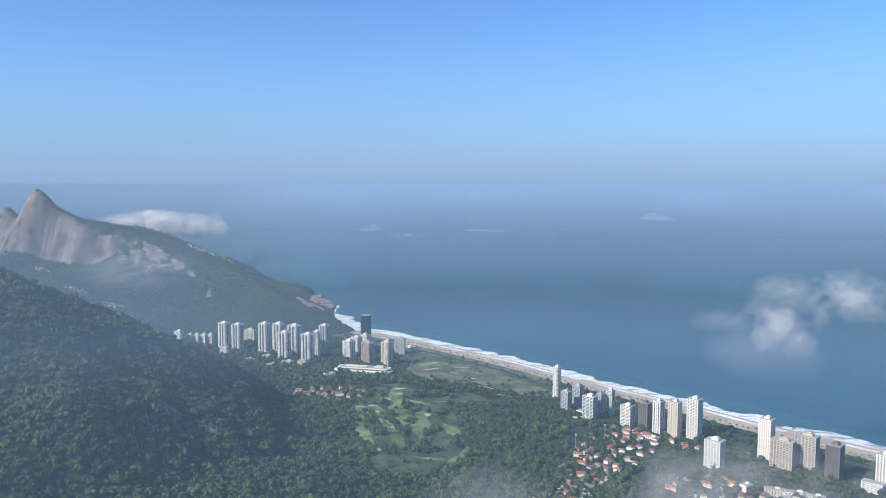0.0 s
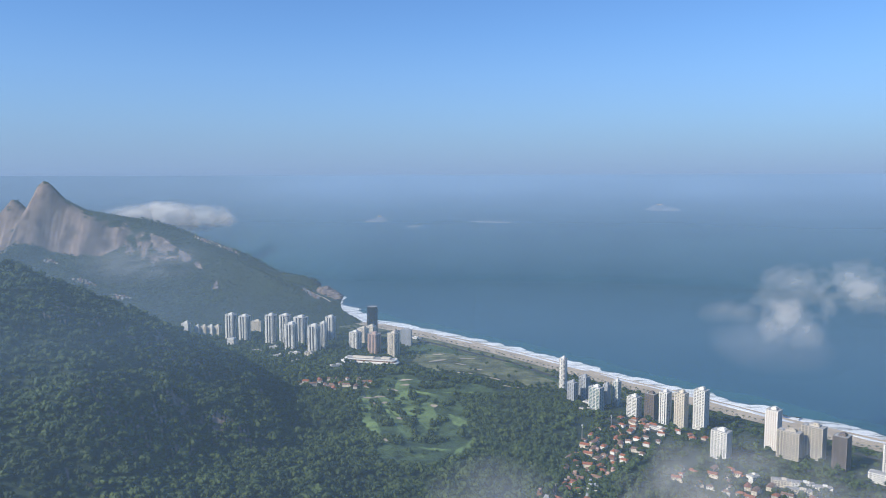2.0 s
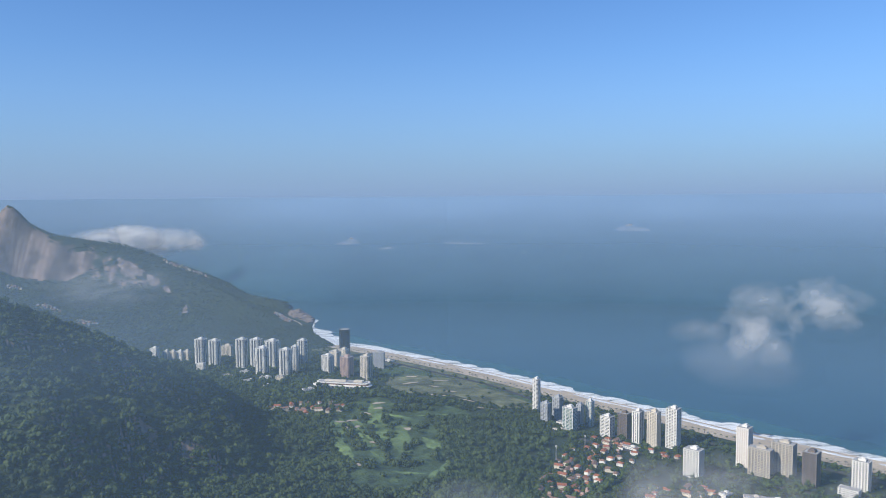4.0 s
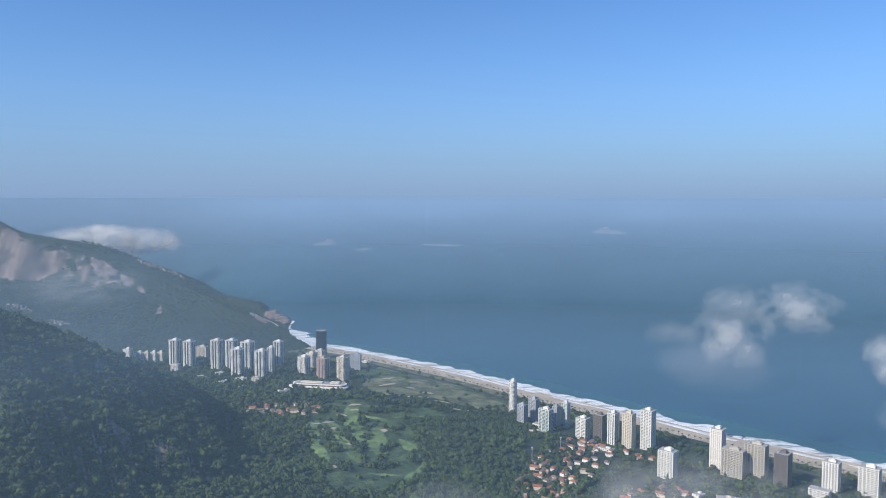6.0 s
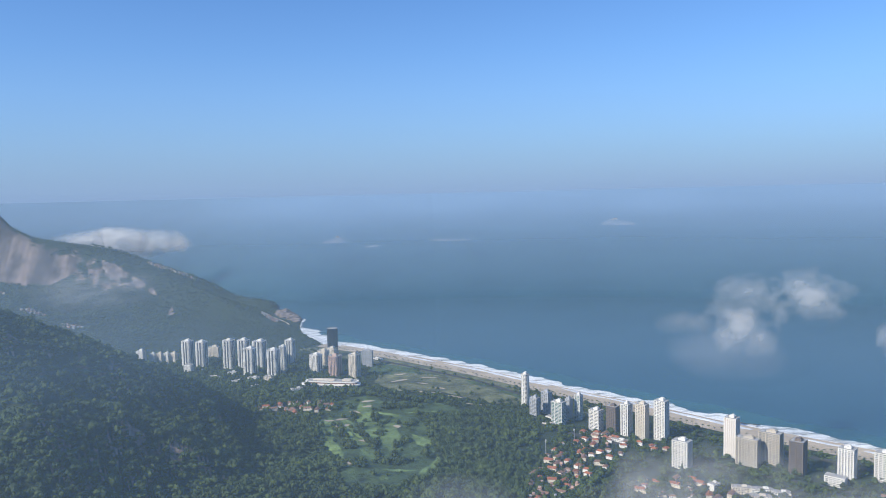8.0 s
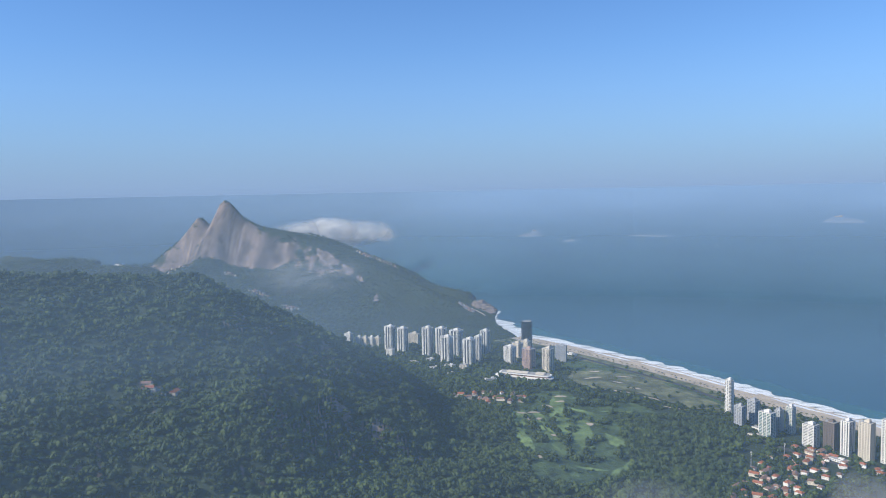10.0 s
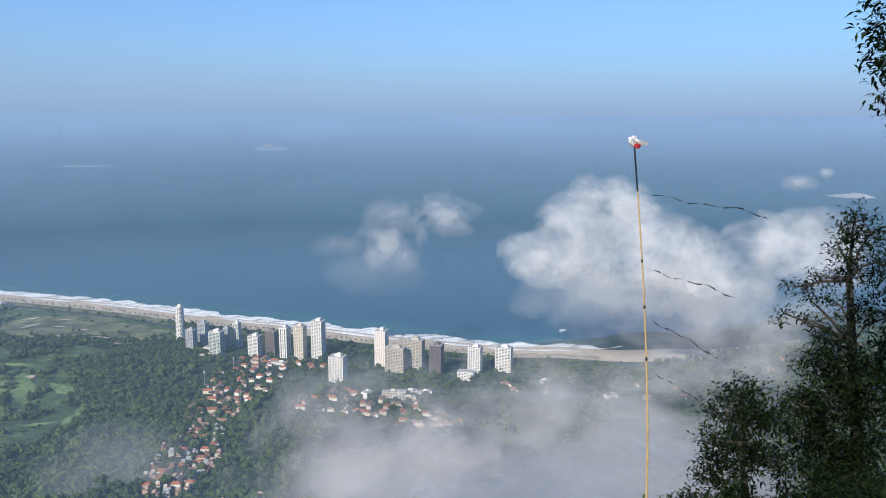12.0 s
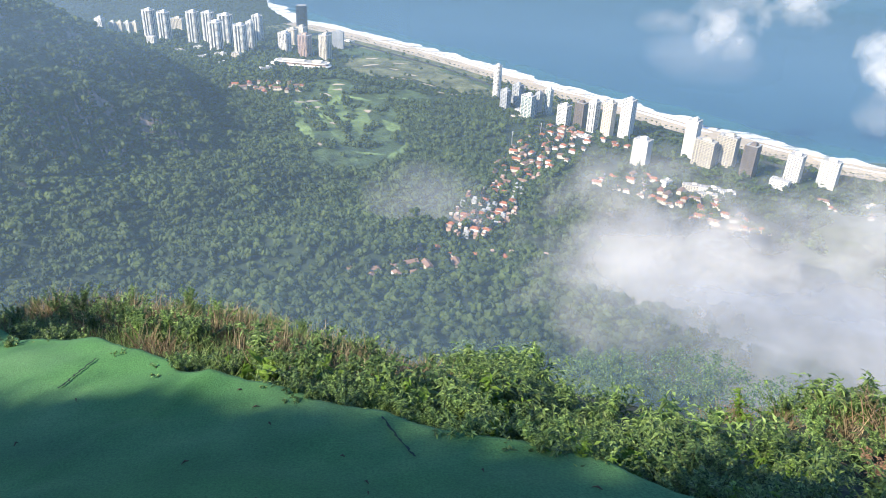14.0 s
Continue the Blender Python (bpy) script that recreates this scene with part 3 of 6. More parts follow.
def forest():
    x, y, rng = scatter(-1500, 420, 380, 1720, 8.0, 11)
    r, az = np.hypot(x, y), np.degrees(np.arctan2(x, y))
    s = inland(x, y)
    keep = (az > -52) & (az < 8 + 6 * rng.uniform(-1, 1, len(x))) & (r > 430) & (r < 1750) & ~in_blobs(x, y, FAIRWAYS, 1.0) & ~(in_blobs(x, y, ROUGHS, 0.97) & (rng.uniform(size=len(x)) < 0.93)) & ~in_blobs(x, y, BUILT, 0.9)
    zr, d = ridge(x, y, SPUR)
    keep &= (d < 750) & ((x * 0.55 + y * 0.84) < 2000)
    keep &= rng.uniform(size=len(x)) < np.where(r < 1100, 1.0, 0.8)
    x, y = x[keep], y[keep]
    size = rng.choice([3.1, 4.3, 5.8, 8.0], len(x), p=[0.34, 0.34, 0.22, 0.10]) * rng.uniform(0.8, 1.2, len(x))
    woods("forest", x, y, size, 2, "dense green rainforest covering the hillside", 21)
    # valley floor and town trees
    x, y, rng = scatter(-900, 1500, 420, 2500, 12.5, 12)
    r, az = np.hypot(x, y), np.degrees(np.arctan2(x, y))
    s = inland(x, y)
    zr, d = ridge(x, y, SPUR)
    town = in_blobs(x, y, BUILT, 1.0)
    keep = (az > -36) & (az < 62) & (s > 78) & ~(in_blobs(x, y, FAIRWAYS, 1.12) & (rng.uniform(size=len(x)) < 0.95)) & (r > 400)
    keep &= ~((d < 750) & (az < 5) & (r < 1750))
    keep &= rng.uniform(size=len(x)) < np.where(town, 0.42, np.where(in_blobs(x, y, FIELDS, 1.08), 0.05, np.where(in_blobs(x, y, ROUGHS, 0.97), 0.11, np.where((s < 170) & (x < 270), 0.06, 0.85))))
    x, y = x[keep], y[keep]
    size = rng.uniform(4.5, 9.0, len(x)) * np.where(inland(x, y) < 350, 0.75, 1.0)
    woods("valley_trees", x, y, size, 2, "dark green treetops filling the valley floor", 22)
    # rows of trees between the fairways
    rng = np.random.RandomState(31)
    q, k = rng.uniform(size=260), rng.randint(0, len(TREE_ROWS), 260)
    ends = np.array(TREE_ROWS, float)[k]
    x = ends[:, 0] + (ends[:, 2] - ends[:, 0]) * q + rng.normal(0, 6, 260)
    y = ends[:, 1] + (ends[:, 3] - ends[:, 1]) * q + rng.normal(0, 8, 260)
    woods("fairway_trees", x, y, rng.uniform(3.5, 7.5, 260), 2, "rows of dark trees between the fairways", 26, squat=1.1)
    # far mountain
    x, y, rng = scatter(-2900, -300, 2450, 4100, 17.0, 13)
    r = np.hypot(x, y)
    z = land(x, y)
    keep = (z < 395) & (steepness(x, y) < 0.98 + 0.12 * rng.uniform(-1, 1, len(x))) & (z > 1.5) & ((inland(x, y) > 12) | (z > 14)) & (r < 4850) & ~in_blobs(x, y, SCARS, 0.9) & ~((x > -600) & (y > 2990))
    x, y = x[keep], y[keep]
    woods("mountain_forest", x, y, rng.uniform(6, 10.5, len(x)) * np.where(land(x, y) > 300, 0.55, np.where(x > -900, 0.7, 1.0)), 1, "forest on the lower slopes of the far mountain", 23, squat=0.6)
    # headland
    x, y, rng = scatter(1000, 2000, 200, 1250, 14.0, 14)
    keep = (inland(x, y) > 20) & (np.degrees(np.arctan2(x, y)) < 66) & (land(x, y) > 5)
    x, y = x[keep], y[keep]
    woods("headland_trees", x, y, rng.uniform(6, 11, len(x)), 1, "misty woods on the headland above the beach", 24)
    # slope just below the take-off
    x, y, rng = scatter(-330, 420, 10, 430, 5.2, 15)
    r, az = np.hypot(x, y), np.degrees(np.arctan2(x, y))
    keep = (r > 130) & (r < 440) & (az > -50) & (az < 66)
    x, y = x[keep], y[keep]
    woods("slope_forest", x, y, rng.uniform(1.6, 4.0, len(x)), 2, "forest canopy on the steep slope below", 25)


forest()

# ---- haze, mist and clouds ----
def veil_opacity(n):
    """Distance haze painted as opacity: thin near the take-off, thick towards the horizon, gone high up."""
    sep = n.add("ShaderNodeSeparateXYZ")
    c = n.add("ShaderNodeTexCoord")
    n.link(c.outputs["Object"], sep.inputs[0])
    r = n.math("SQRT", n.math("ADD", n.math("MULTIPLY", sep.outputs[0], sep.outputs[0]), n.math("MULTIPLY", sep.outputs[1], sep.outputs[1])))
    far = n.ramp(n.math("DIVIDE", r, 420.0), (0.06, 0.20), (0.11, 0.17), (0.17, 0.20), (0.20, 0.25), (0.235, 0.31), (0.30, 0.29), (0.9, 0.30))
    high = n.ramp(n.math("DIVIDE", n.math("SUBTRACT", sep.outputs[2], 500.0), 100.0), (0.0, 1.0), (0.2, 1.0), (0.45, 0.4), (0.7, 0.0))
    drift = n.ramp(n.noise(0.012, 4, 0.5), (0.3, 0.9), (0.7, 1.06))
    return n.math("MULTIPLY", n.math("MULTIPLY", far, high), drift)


# sheet 20 m below eye level; its opacity stands in for distance haze
M_VEIL = misty("haze_veil_sheet", (0.255, 0.385, 0.50), veil_opacity)
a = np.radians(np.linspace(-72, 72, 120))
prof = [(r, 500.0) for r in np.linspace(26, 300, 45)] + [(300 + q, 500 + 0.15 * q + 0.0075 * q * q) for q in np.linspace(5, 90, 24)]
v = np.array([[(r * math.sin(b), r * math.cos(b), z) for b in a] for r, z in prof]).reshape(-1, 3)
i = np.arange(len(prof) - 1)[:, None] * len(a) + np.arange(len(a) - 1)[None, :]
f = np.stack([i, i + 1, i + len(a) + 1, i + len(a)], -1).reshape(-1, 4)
tagged(new("haze", mesh_np("haze", v, f, M_VEIL, True)), "thin bluish sheet below the take-off standing in for distance haze", "haze", kind="stuff")


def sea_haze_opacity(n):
    """Far haze on the sea, painted as opacity by height: thin at first, closing towards the horizon, and fading up into
    the sky.
    """
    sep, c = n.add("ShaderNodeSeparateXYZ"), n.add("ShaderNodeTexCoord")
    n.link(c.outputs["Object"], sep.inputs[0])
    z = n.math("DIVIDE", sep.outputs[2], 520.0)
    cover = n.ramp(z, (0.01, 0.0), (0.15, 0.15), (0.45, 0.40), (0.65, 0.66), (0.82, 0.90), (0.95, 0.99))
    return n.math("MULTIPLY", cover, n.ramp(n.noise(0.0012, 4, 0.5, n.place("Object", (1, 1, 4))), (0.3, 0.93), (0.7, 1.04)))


# sheet laid just over the sea, its growing opacity painted in place of far haze
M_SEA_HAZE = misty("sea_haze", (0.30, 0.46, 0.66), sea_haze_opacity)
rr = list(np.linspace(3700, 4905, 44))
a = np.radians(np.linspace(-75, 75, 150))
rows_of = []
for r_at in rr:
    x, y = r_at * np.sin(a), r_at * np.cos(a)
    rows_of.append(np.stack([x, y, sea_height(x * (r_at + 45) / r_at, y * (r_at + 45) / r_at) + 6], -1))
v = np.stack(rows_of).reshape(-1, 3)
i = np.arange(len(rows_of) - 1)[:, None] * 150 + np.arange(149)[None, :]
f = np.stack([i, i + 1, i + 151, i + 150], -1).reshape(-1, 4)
tagged(new("sea_haze", mesh_np("sea_haze", v, f, M_SEA_HAZE, True)), "pale blue sheet over the far sea standing in for haze", "haze", kind="stuff")


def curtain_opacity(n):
    """Painted haze for the basin in front of the mountain, thinning out upwards and towards the sea."""
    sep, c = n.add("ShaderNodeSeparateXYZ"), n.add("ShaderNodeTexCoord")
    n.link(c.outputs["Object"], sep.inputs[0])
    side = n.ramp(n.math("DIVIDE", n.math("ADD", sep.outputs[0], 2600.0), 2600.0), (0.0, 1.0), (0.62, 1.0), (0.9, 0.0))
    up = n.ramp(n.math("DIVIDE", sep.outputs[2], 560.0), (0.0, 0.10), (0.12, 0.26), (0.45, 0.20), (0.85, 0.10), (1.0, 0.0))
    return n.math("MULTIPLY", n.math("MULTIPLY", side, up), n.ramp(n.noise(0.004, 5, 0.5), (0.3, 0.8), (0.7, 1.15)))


# one leaning sheet, added to pale the mountain as air between would
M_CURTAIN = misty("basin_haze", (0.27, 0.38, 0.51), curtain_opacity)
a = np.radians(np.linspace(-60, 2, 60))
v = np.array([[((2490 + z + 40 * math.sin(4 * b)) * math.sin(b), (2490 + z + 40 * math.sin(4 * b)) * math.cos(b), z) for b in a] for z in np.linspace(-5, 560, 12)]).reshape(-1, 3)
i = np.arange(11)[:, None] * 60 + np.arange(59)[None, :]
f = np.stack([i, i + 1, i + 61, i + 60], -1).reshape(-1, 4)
tagged(new("basin_haze", mesh_np("basin_haze", v, f, M_CURTAIN, True)), "pale leaning sheet standing in for haze before the far mountain", "haze", kind="stuff")


def mist_opacity(most, low, high, scale, detail=6, rough=0.5, torn=1.5):
    def made(n):
        g = n.add("ShaderNodeTexGradient")
        g.gradient_type = "SPHERICAL"
        n.link(n.place(), g.inputs[0])
        where = n.add("ShaderNodeNewGeometry").outputs["Position"]
        nz = n.noise(scale, detail, rough, where, 0.15)
        both = n.math("ADD", n.math("MULTIPLY", n.math("POWER", g.outputs[1], 0.7), 1.0), n.math("MULTIPLY", n.math("SUBTRACT", nz, 0.5), torn))
        return n.ramp(both, (low, 0.0), ((low + high) / 2, most * 0.45), (high, most))
    return made


M_MIST = misty("valley_mist", (0.66, 0.645, 0.62), mist_opacity(0.66, 0.22, 1.0, 0.0085, 8, 0.54, 1.9))
M_SMOOTH = misty("smooth_cloud", (0.92, 0.91, 0.89), mist_opacity(0.9, 0.18, 0.85, 0.010, 7, 0.52, 1.1), passing=0.02)
M_FAINT = misty("faint_wisps", (0.7, 0.72, 0.75), mist_opacity(0.24, 0.22, 0.95, 0.006, 7, 0.5, 1.5))
M_PUFF = misty("torn_cloud", (0.84, 0.83, 0.82), mist_opacity(0.52, 0.30, 1.05, 0.015, 10, 0.58, 2.1), passing=0.1)
M_WISP = misty("thin_wisps", (0.72, 0.71, 0.69), mist_opacity(0.34, 0.30, 1.05, 0.012, 8, 0.56, 2.1))
M_CLOUD = misty("cloud_edge", (0.85, 0.84, 0.82), mist_opacity(0.90, 0.16, 0.9, 0.0095, 10, 0.6, 2.0), passing=0.1)


def bank(x, y, z, a, b, turn, material, seed, puff=0.12, name="mist_bank", label="bank of white mist drifting over the valley", rx=0.0, lift=1.0):
    """A billowing sheet of droplets, its edges torn."""
    n = 70
    g = np.linspace(-1, 1, n)
    u, w = np.meshgrid(g, g)
    hump = np.clip(1 - u * u - w * w, 0, 1)
    h = lift * (0.25 * hump + puff * fbm(u, w, 1.3, 3, seed)) * (0.3 + 0.7 * hump)
    v = np.stack([u, w, h], -1).reshape(-1, 3)
    i = np.arange(n - 1)[:, None] * n + np.arange(n - 1)[None, :]
    f = np.stack([i, i + 1, i + n + 1, i + n], -1).reshape(-1, 4)
    keep = (np.hypot(u, w).ravel()[f] < 1.05).any(1)
    ob = new(name, mesh_np(name, v, f[keep], material, True))
    ob.matrix_basis = pose(x, y, z, rx, 0, turn) @ Matrix.Diagonal((a, b, (a + b) / 4, 1))
    return tagged(ob, label, "mist", kind="stuff")


def drift(az, el, r, a, b, rx, material, seed, puff=0.12, **more):
    """A bank placed by its bearing and height angle from the take-off, leaning back from it."""
    x, y = r * math.sin(radians(az)), r * math.cos(radians(az))
    return bank(x, y, 520 + r * math.tan(radians(el)), a, b, -az, material, seed, puff, rx=rx, **more)


# the bank that fills the valley beside the take-off
drift(39, -26.0, 800, 310, 170, 26, M_MIST, 1.0)
drift(45, -27.0, 760, 220, 130, 30, M_MIST, 2.0)
drift(30, -28.5, 760, 260, 140, 26, M_MIST, 3.0)
drift(38, -29.5, 690, 270, 140, 30, M_MIST, 9.0)
drift(33, -31.5, 540, 210, 110, 30, M_MIST, 10.0)
drift(25, -29.5, 600, 170, 90, 28, M_WISP, 11.0, label="thin wisps of mist over the woods")
HOUSE_WISP, WOOD_WISP = "thin wisps of mist over the houses", "thin wisps of mist over the woods"
drift(21, -25.5, 900, 170, 110, 30, M_WISP, 4.0, label=HOUSE_WISP)
drift(24, -21.5, 1150, 190, 100, 35, M_WISP, 5.0, label=HOUSE_WISP)
drift(17.8, -22.8, 1050, 100, 95, 40, M_MIST, 6.5, label=HOUSE_WISP)
drift(4.5, -24.3, 1000, 120, 80, 40, M_FAINT, 6.0, label=WOOD_WISP)
drift(40, -20.0, 1250, 300, 110, 30, M_WISP, 7.0, label="thin mist lying on the headland shore")
drift(50, -19.0, 1200, 260, 130, 30, M_WISP, 7.5, label="thin mist lying on the headland shore")
drift(-22.5, -6.2, 3000, 260, 110, 50, M_FAINT, 8.0, label="thin mist below the rock face")

# clouds over the sea
BIG = "large white cloud drifting over the sea beside the headland"
drift(41.8, -6.6, 1640, 105, 90, 65, M_CLOUD, 14.0, 0.05, label=BIG, name="cloud")
drift(39.2, -8.8, 1600, 125, 105, 60, M_CLOUD, 12.0, 0.05, label=BIG, name="cloud")
drift(36.6, -10.6, 1560, 100, 70, 60, M_CLOUD, 17.0, 0.05, label=BIG, name="cloud")
drift(44.2, -9.6, 1560, 150, 120, 60, M_CLOUD, 13.0, 0.05, label=BIG, name="cloud")
drift(48.5, -11.8, 1540, 150, 85, 60, M_CLOUD, 18.0, 0.05, label=BIG, name="cloud")
drift(54.5, -9.2, 1540, 150, 100, 60, M_CLOUD, 15.0, 0.05, label="white cloud low over the headland", name="cloud")
drift(43.5, -14.0, 1500, 260, 120, 50, M_MIST, 16.0, 0.03, lift=0.5, label="soft mist under the large cloud", name="mist_veil")
drift(52.5, -14.5, 1480, 200, 110, 50, M_MIST, 16.5, 0.03, lift=0.5, label="soft mist under the large cloud", name="mist_veil")
drift(46.0, -12.0, 1640, 170, 90, 55, M_MIST, 20.0, 0.03, lift=0.5, label="soft mist under the large cloud", name="mist_veil")
drift(47.0, -17.6, 1330, 230, 80, 35, M_WISP, 20.5, label="thin mist lying on the headland shore")
drift(54.4, -4.5, 1640, 42, 24, 65, M_PUFF, 19.0, 0.05, label="small puff of white cloud over the sea", name="cloud")
drift(55.9, -3.8, 1640, 20, 16, 65, M_PUFF, 19.5, 0.05, label="small puff of white cloud over the sea", name="cloud")
SMALL = "small torn white cloud over the sea"
drift(29.0, -7.8, 1500, 92, 66, 60, M_PUFF, 21.0, 0.05, label=SMALL, name="cloud")
drift(25.2, -7.9, 1520, 90, 60, 60, M_PUFF, 22.0, 0.05, label=SMALL, name="cloud")
drift(25.0, -10.2, 1500, 66, 66, 60, M_PUFF, 25.0, 0.05, label=SMALL, name="cloud")
drift(20.4, -9.7, 1500, 60, 34, 55, M_WISP, 24.0, 0.05, label=SMALL, name="cloud")
drift(24.0, -11.8, 1480, 130, 70, 50, M_FAINT, 23.0, 0.05, label="thin veil of mist under the small cloud", name="mist_veil")
RIDGE_CLOUD = "low white cloud lying behind the mountain ridge"
for k, (az, el, wide, high) in enumerate(((-23.2, -2.8, 190, 70), (-20.8, -2.75, 210, 85), (-18.3, -2.95, 170, 80), (-17.0, -3.3, 110, 55), (-20.0, -3.5, 330, 70))):
    drift(az, el, 4350 + 6 * k, wide, high, 70, M_SMOOTH, 31.0 + k, 0.03, lift=0.6, label=RIDGE_CLOUD, name="cloud")

# ---- the take-off: green mat ----
def mat_material():
    n = Nodes("green_carpet")
    at = n.place()
    blade = n.noise(90.0, 3, 0.6, at)
    wear = n.ramp(n.noise(1.3, 5, 0.6, at), (0.3, (0.038, 0.140, 0.038)), (0.55, (0.066, 0.20, 0.052)), (0.75, (0.13, 0.26, 0.08)))
    fine = n.ramp(blade, (0.3, 0.62), (0.7, 1.1))
    dust = n.ramp(n.noise(0.6, 4, 0.6, at), (0.5, 0.0), (0.75, 0.35))
    n.bump(blade, 0.5, 0.01)
    col = n.mix(1.0, n.mix(dust, wear, (0.16, 0.26, 0.14)), fine, "MULTIPLY")
    return n.done(col, 0.95)


M_MAT = mat_material()
EDGE_A, EDGE_T = Vector((-0.56, 3.3)), Vector((0.868, -0.496))
EDGE_N = Vector((0.496, 0.868))


def deck_z(x, y):
    """The mat's height, with soft folds."""
    r = np.hypot(x, np.maximum(y, 0))
    return 518.42 - 0.30 * r + 0.035 * fbm(x, y, 2.6, 3, 5) + 0.012 * fbm(x, y, 0.8, 2, 6)


def build_mat():
    u, w = np.meshgrid(np.linspace(-7.5, 6.5, 220), np.linspace(0, 1, 110))
    depth = 7.0 * w ** 1.25
    rag = (0.05 * fbm(u, 0 * u, 1.1, 4, 3) - 0.18 * smoothstep(-0.4, -1.8, u)) * (1 - w)
    x = EDGE_A.x + EDGE_T.x * u - EDGE_N.x * (depth + rag)
    y = EDGE_A.y + EDGE_T.y * u - EDGE_N.y * (depth + rag)
    z = deck_z(x, y) + 0.03 * np.exp(-((u + 0.45) / 0.03) ** 2) - 0.05 * (w == 0)
    v = np.stack([x, y, z], -1).reshape(-1, 3)
    n = 220
    i = np.arange(109)[:, None] * n + np.arange(n - 1)[None, :]
    f = np.stack([i + 1, i, i + n, i + n + 1], -1).reshape(-1, 4)
    ob = new("green_mat", mesh_np("green_mat", v, f, M_MAT, True))
    return tagged(ob, "worn green carpet matting with soft folds, laid on sloping ground", "mat")


def build_seams():
    """Overlapping joints of the mat, lying as dark ragged strips."""
    rng = random.Random(4)
    for (ax, ay), (bx, by) in (((-1.75, 3.88), (-1.85, 3.55)), ((0.0, 2.88), (0.14, 2.50))):
        bm = bmesh.new()
        rows = []
        for k in range(22):
            q, w = k / 21, 0.002 + 0.006 * rng.random()
            x, y = ax + (bx - ax) * q + rng.uniform(-0.006, 0.006), ay + (by - ay) * q
            rows.append([bm.verts.new((x + sg * w, y, float(deck_z(np.array([x + sg * w]), np.array([y]))[0]) + 0.010)) for sg in (-1, 1)])
        for a, b in zip(rows, rows[1:]):
            bm.faces.new((a[0], a[1], b[1], b[0]))
        tagged(part("mat_seam", bm, M_SEAM), "dark torn seam in the green matting", "seam", "seams of the mat")


M_SEAM = plain("dark_seam", (0.012, 0.03, 0.022), 0.95, scale=20)
build_mat()
build_seams()

# ---- plants ----
M_GRASS = leafy("fresh_grass", (0.06, 0.13, 0.028), (0.35, 0.45, 0.16), 6.0, through_light=0.35, patch=0.8)
M_HAY = leafy("dry_grass", (0.18, 0.125, 0.065), (0.48, 0.39, 0.23), 6.0, through_light=0.3, patch=0.8)
M_BUSH = leafy("bush_leaves", (0.026, 0.075, 0.016), (0.32, 0.46, 0.13), 8.0, through_light=0.35, patch=0.9, gloss=0.45)
M_LIME = leafy("lime_leaves", (0.10, 0.20, 0.02), (0.22, 0.34, 0.06), 8.0, through_light=0.4, patch=0.9)
M_DEAD = leafy("dead_leaves", (0.20, 0.11, 0.065), (0.46, 0.28, 0.18), 8.0, through_light=0.2, patch=0.9)
# near black: the shade on the slope trees is put into this leaf colour
M_SHADE = leafy("shade_dark_leaves", (0.003, 0.008, 0.003), (0.016, 0.030, 0.008), 1.2, through_light=0.12, patch=0.6)
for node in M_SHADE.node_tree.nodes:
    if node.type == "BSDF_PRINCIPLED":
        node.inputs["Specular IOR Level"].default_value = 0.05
M_STEM = plain("green_stems", (0.09, 0.12, 0.04), 0.8, scale=6.0, vary=0.3)
M_TWIG = plain("pale_twigs", (0.28, 0.19, 0.12), 0.9, scale=6.0, vary=0.3)
M_TREE_BARK = plain("grey_bark", (0.05, 0.043, 0.036), 0.95, scale=6.0, vary=0.4, bump=0.01)


def leaf_set(base, way, length, width, droop, rng):
    """Many leaves as arrays: each a folded blade of four quads from its base along its way."""
    n = len(base)
    way = way / np.linalg.norm(way, axis=1, keepdims=True)
    side = np.cross(way, rng.normal(size=(n, 3)) * 0.35 + np.array([0, 0, 1.0]))
    side /= np.linalg.norm(side, axis=1, keepdims=True) + 1e-9
    up = np.cross(side, way)
    rows = []
    for q, k in ((0.0, 0.12), (0.42, 1.0), (1.0, 0.05)):
        mid = base + way * (length * q)[:, None] - np.array([0, 0, 1.0]) * (droop * q * q)[:, None]
        half = side * (width * 0.5 * k)[:, None]
        rows += [mid - half + up * (width * 0.12 * k)[:, None], mid, mid + half + up * (width * 0.12 * k)[:, None]]
    v = np.stack(rows, 1).reshape(-1, 3)
    o = (np.arange(n) * 9)[:, None, None]
    quads = np.array([[r * 3 + c, r * 3 + c + 1, r * 3 + c + 4, r * 3 + c + 3] for r in range(2) for c in range(2)])
    return v, (quads[None] + o).reshape(-1, 4)


def mesh_leaves(name, material, *sets):
    vs, fs, base = [], [], 0
    for v, f in sets:
        vs.append(v)
        fs.append(f + base)
        base += len(v)
    return mesh_np(name, np.concatenate(vs), np.concatenate(fs), material, True)


def grass_tuft(seed, material, n, tall, label, name="grass_tuft"):
    rng = np.random.RandomState(seed)
    base = np.column_stack([rng.normal(0, 0.09, (n, 2)), np.full(n, -0.05)])
    a = rng.uniform(0, 6.28, n)
    lean = rng.uniform(0.1, 0.8, n)
    way = np.column_stack([np.cos(a) * lean, np.sin(a) * lean, np.ones(n)])
    ln = tall * rng.uniform(0.5, 1.1, n)
    v, f = leaf_set(base, way, ln, rng.uniform(0.005, 0.012, n), ln * rng.uniform(0.1, 0.55, n), rng)
    ob = tagged(new(name), label, "plant", "plants along the mat's edge")
    part("foliage", mesh_leaves("foliage", material, (v, f)), parent=ob)
    return ob


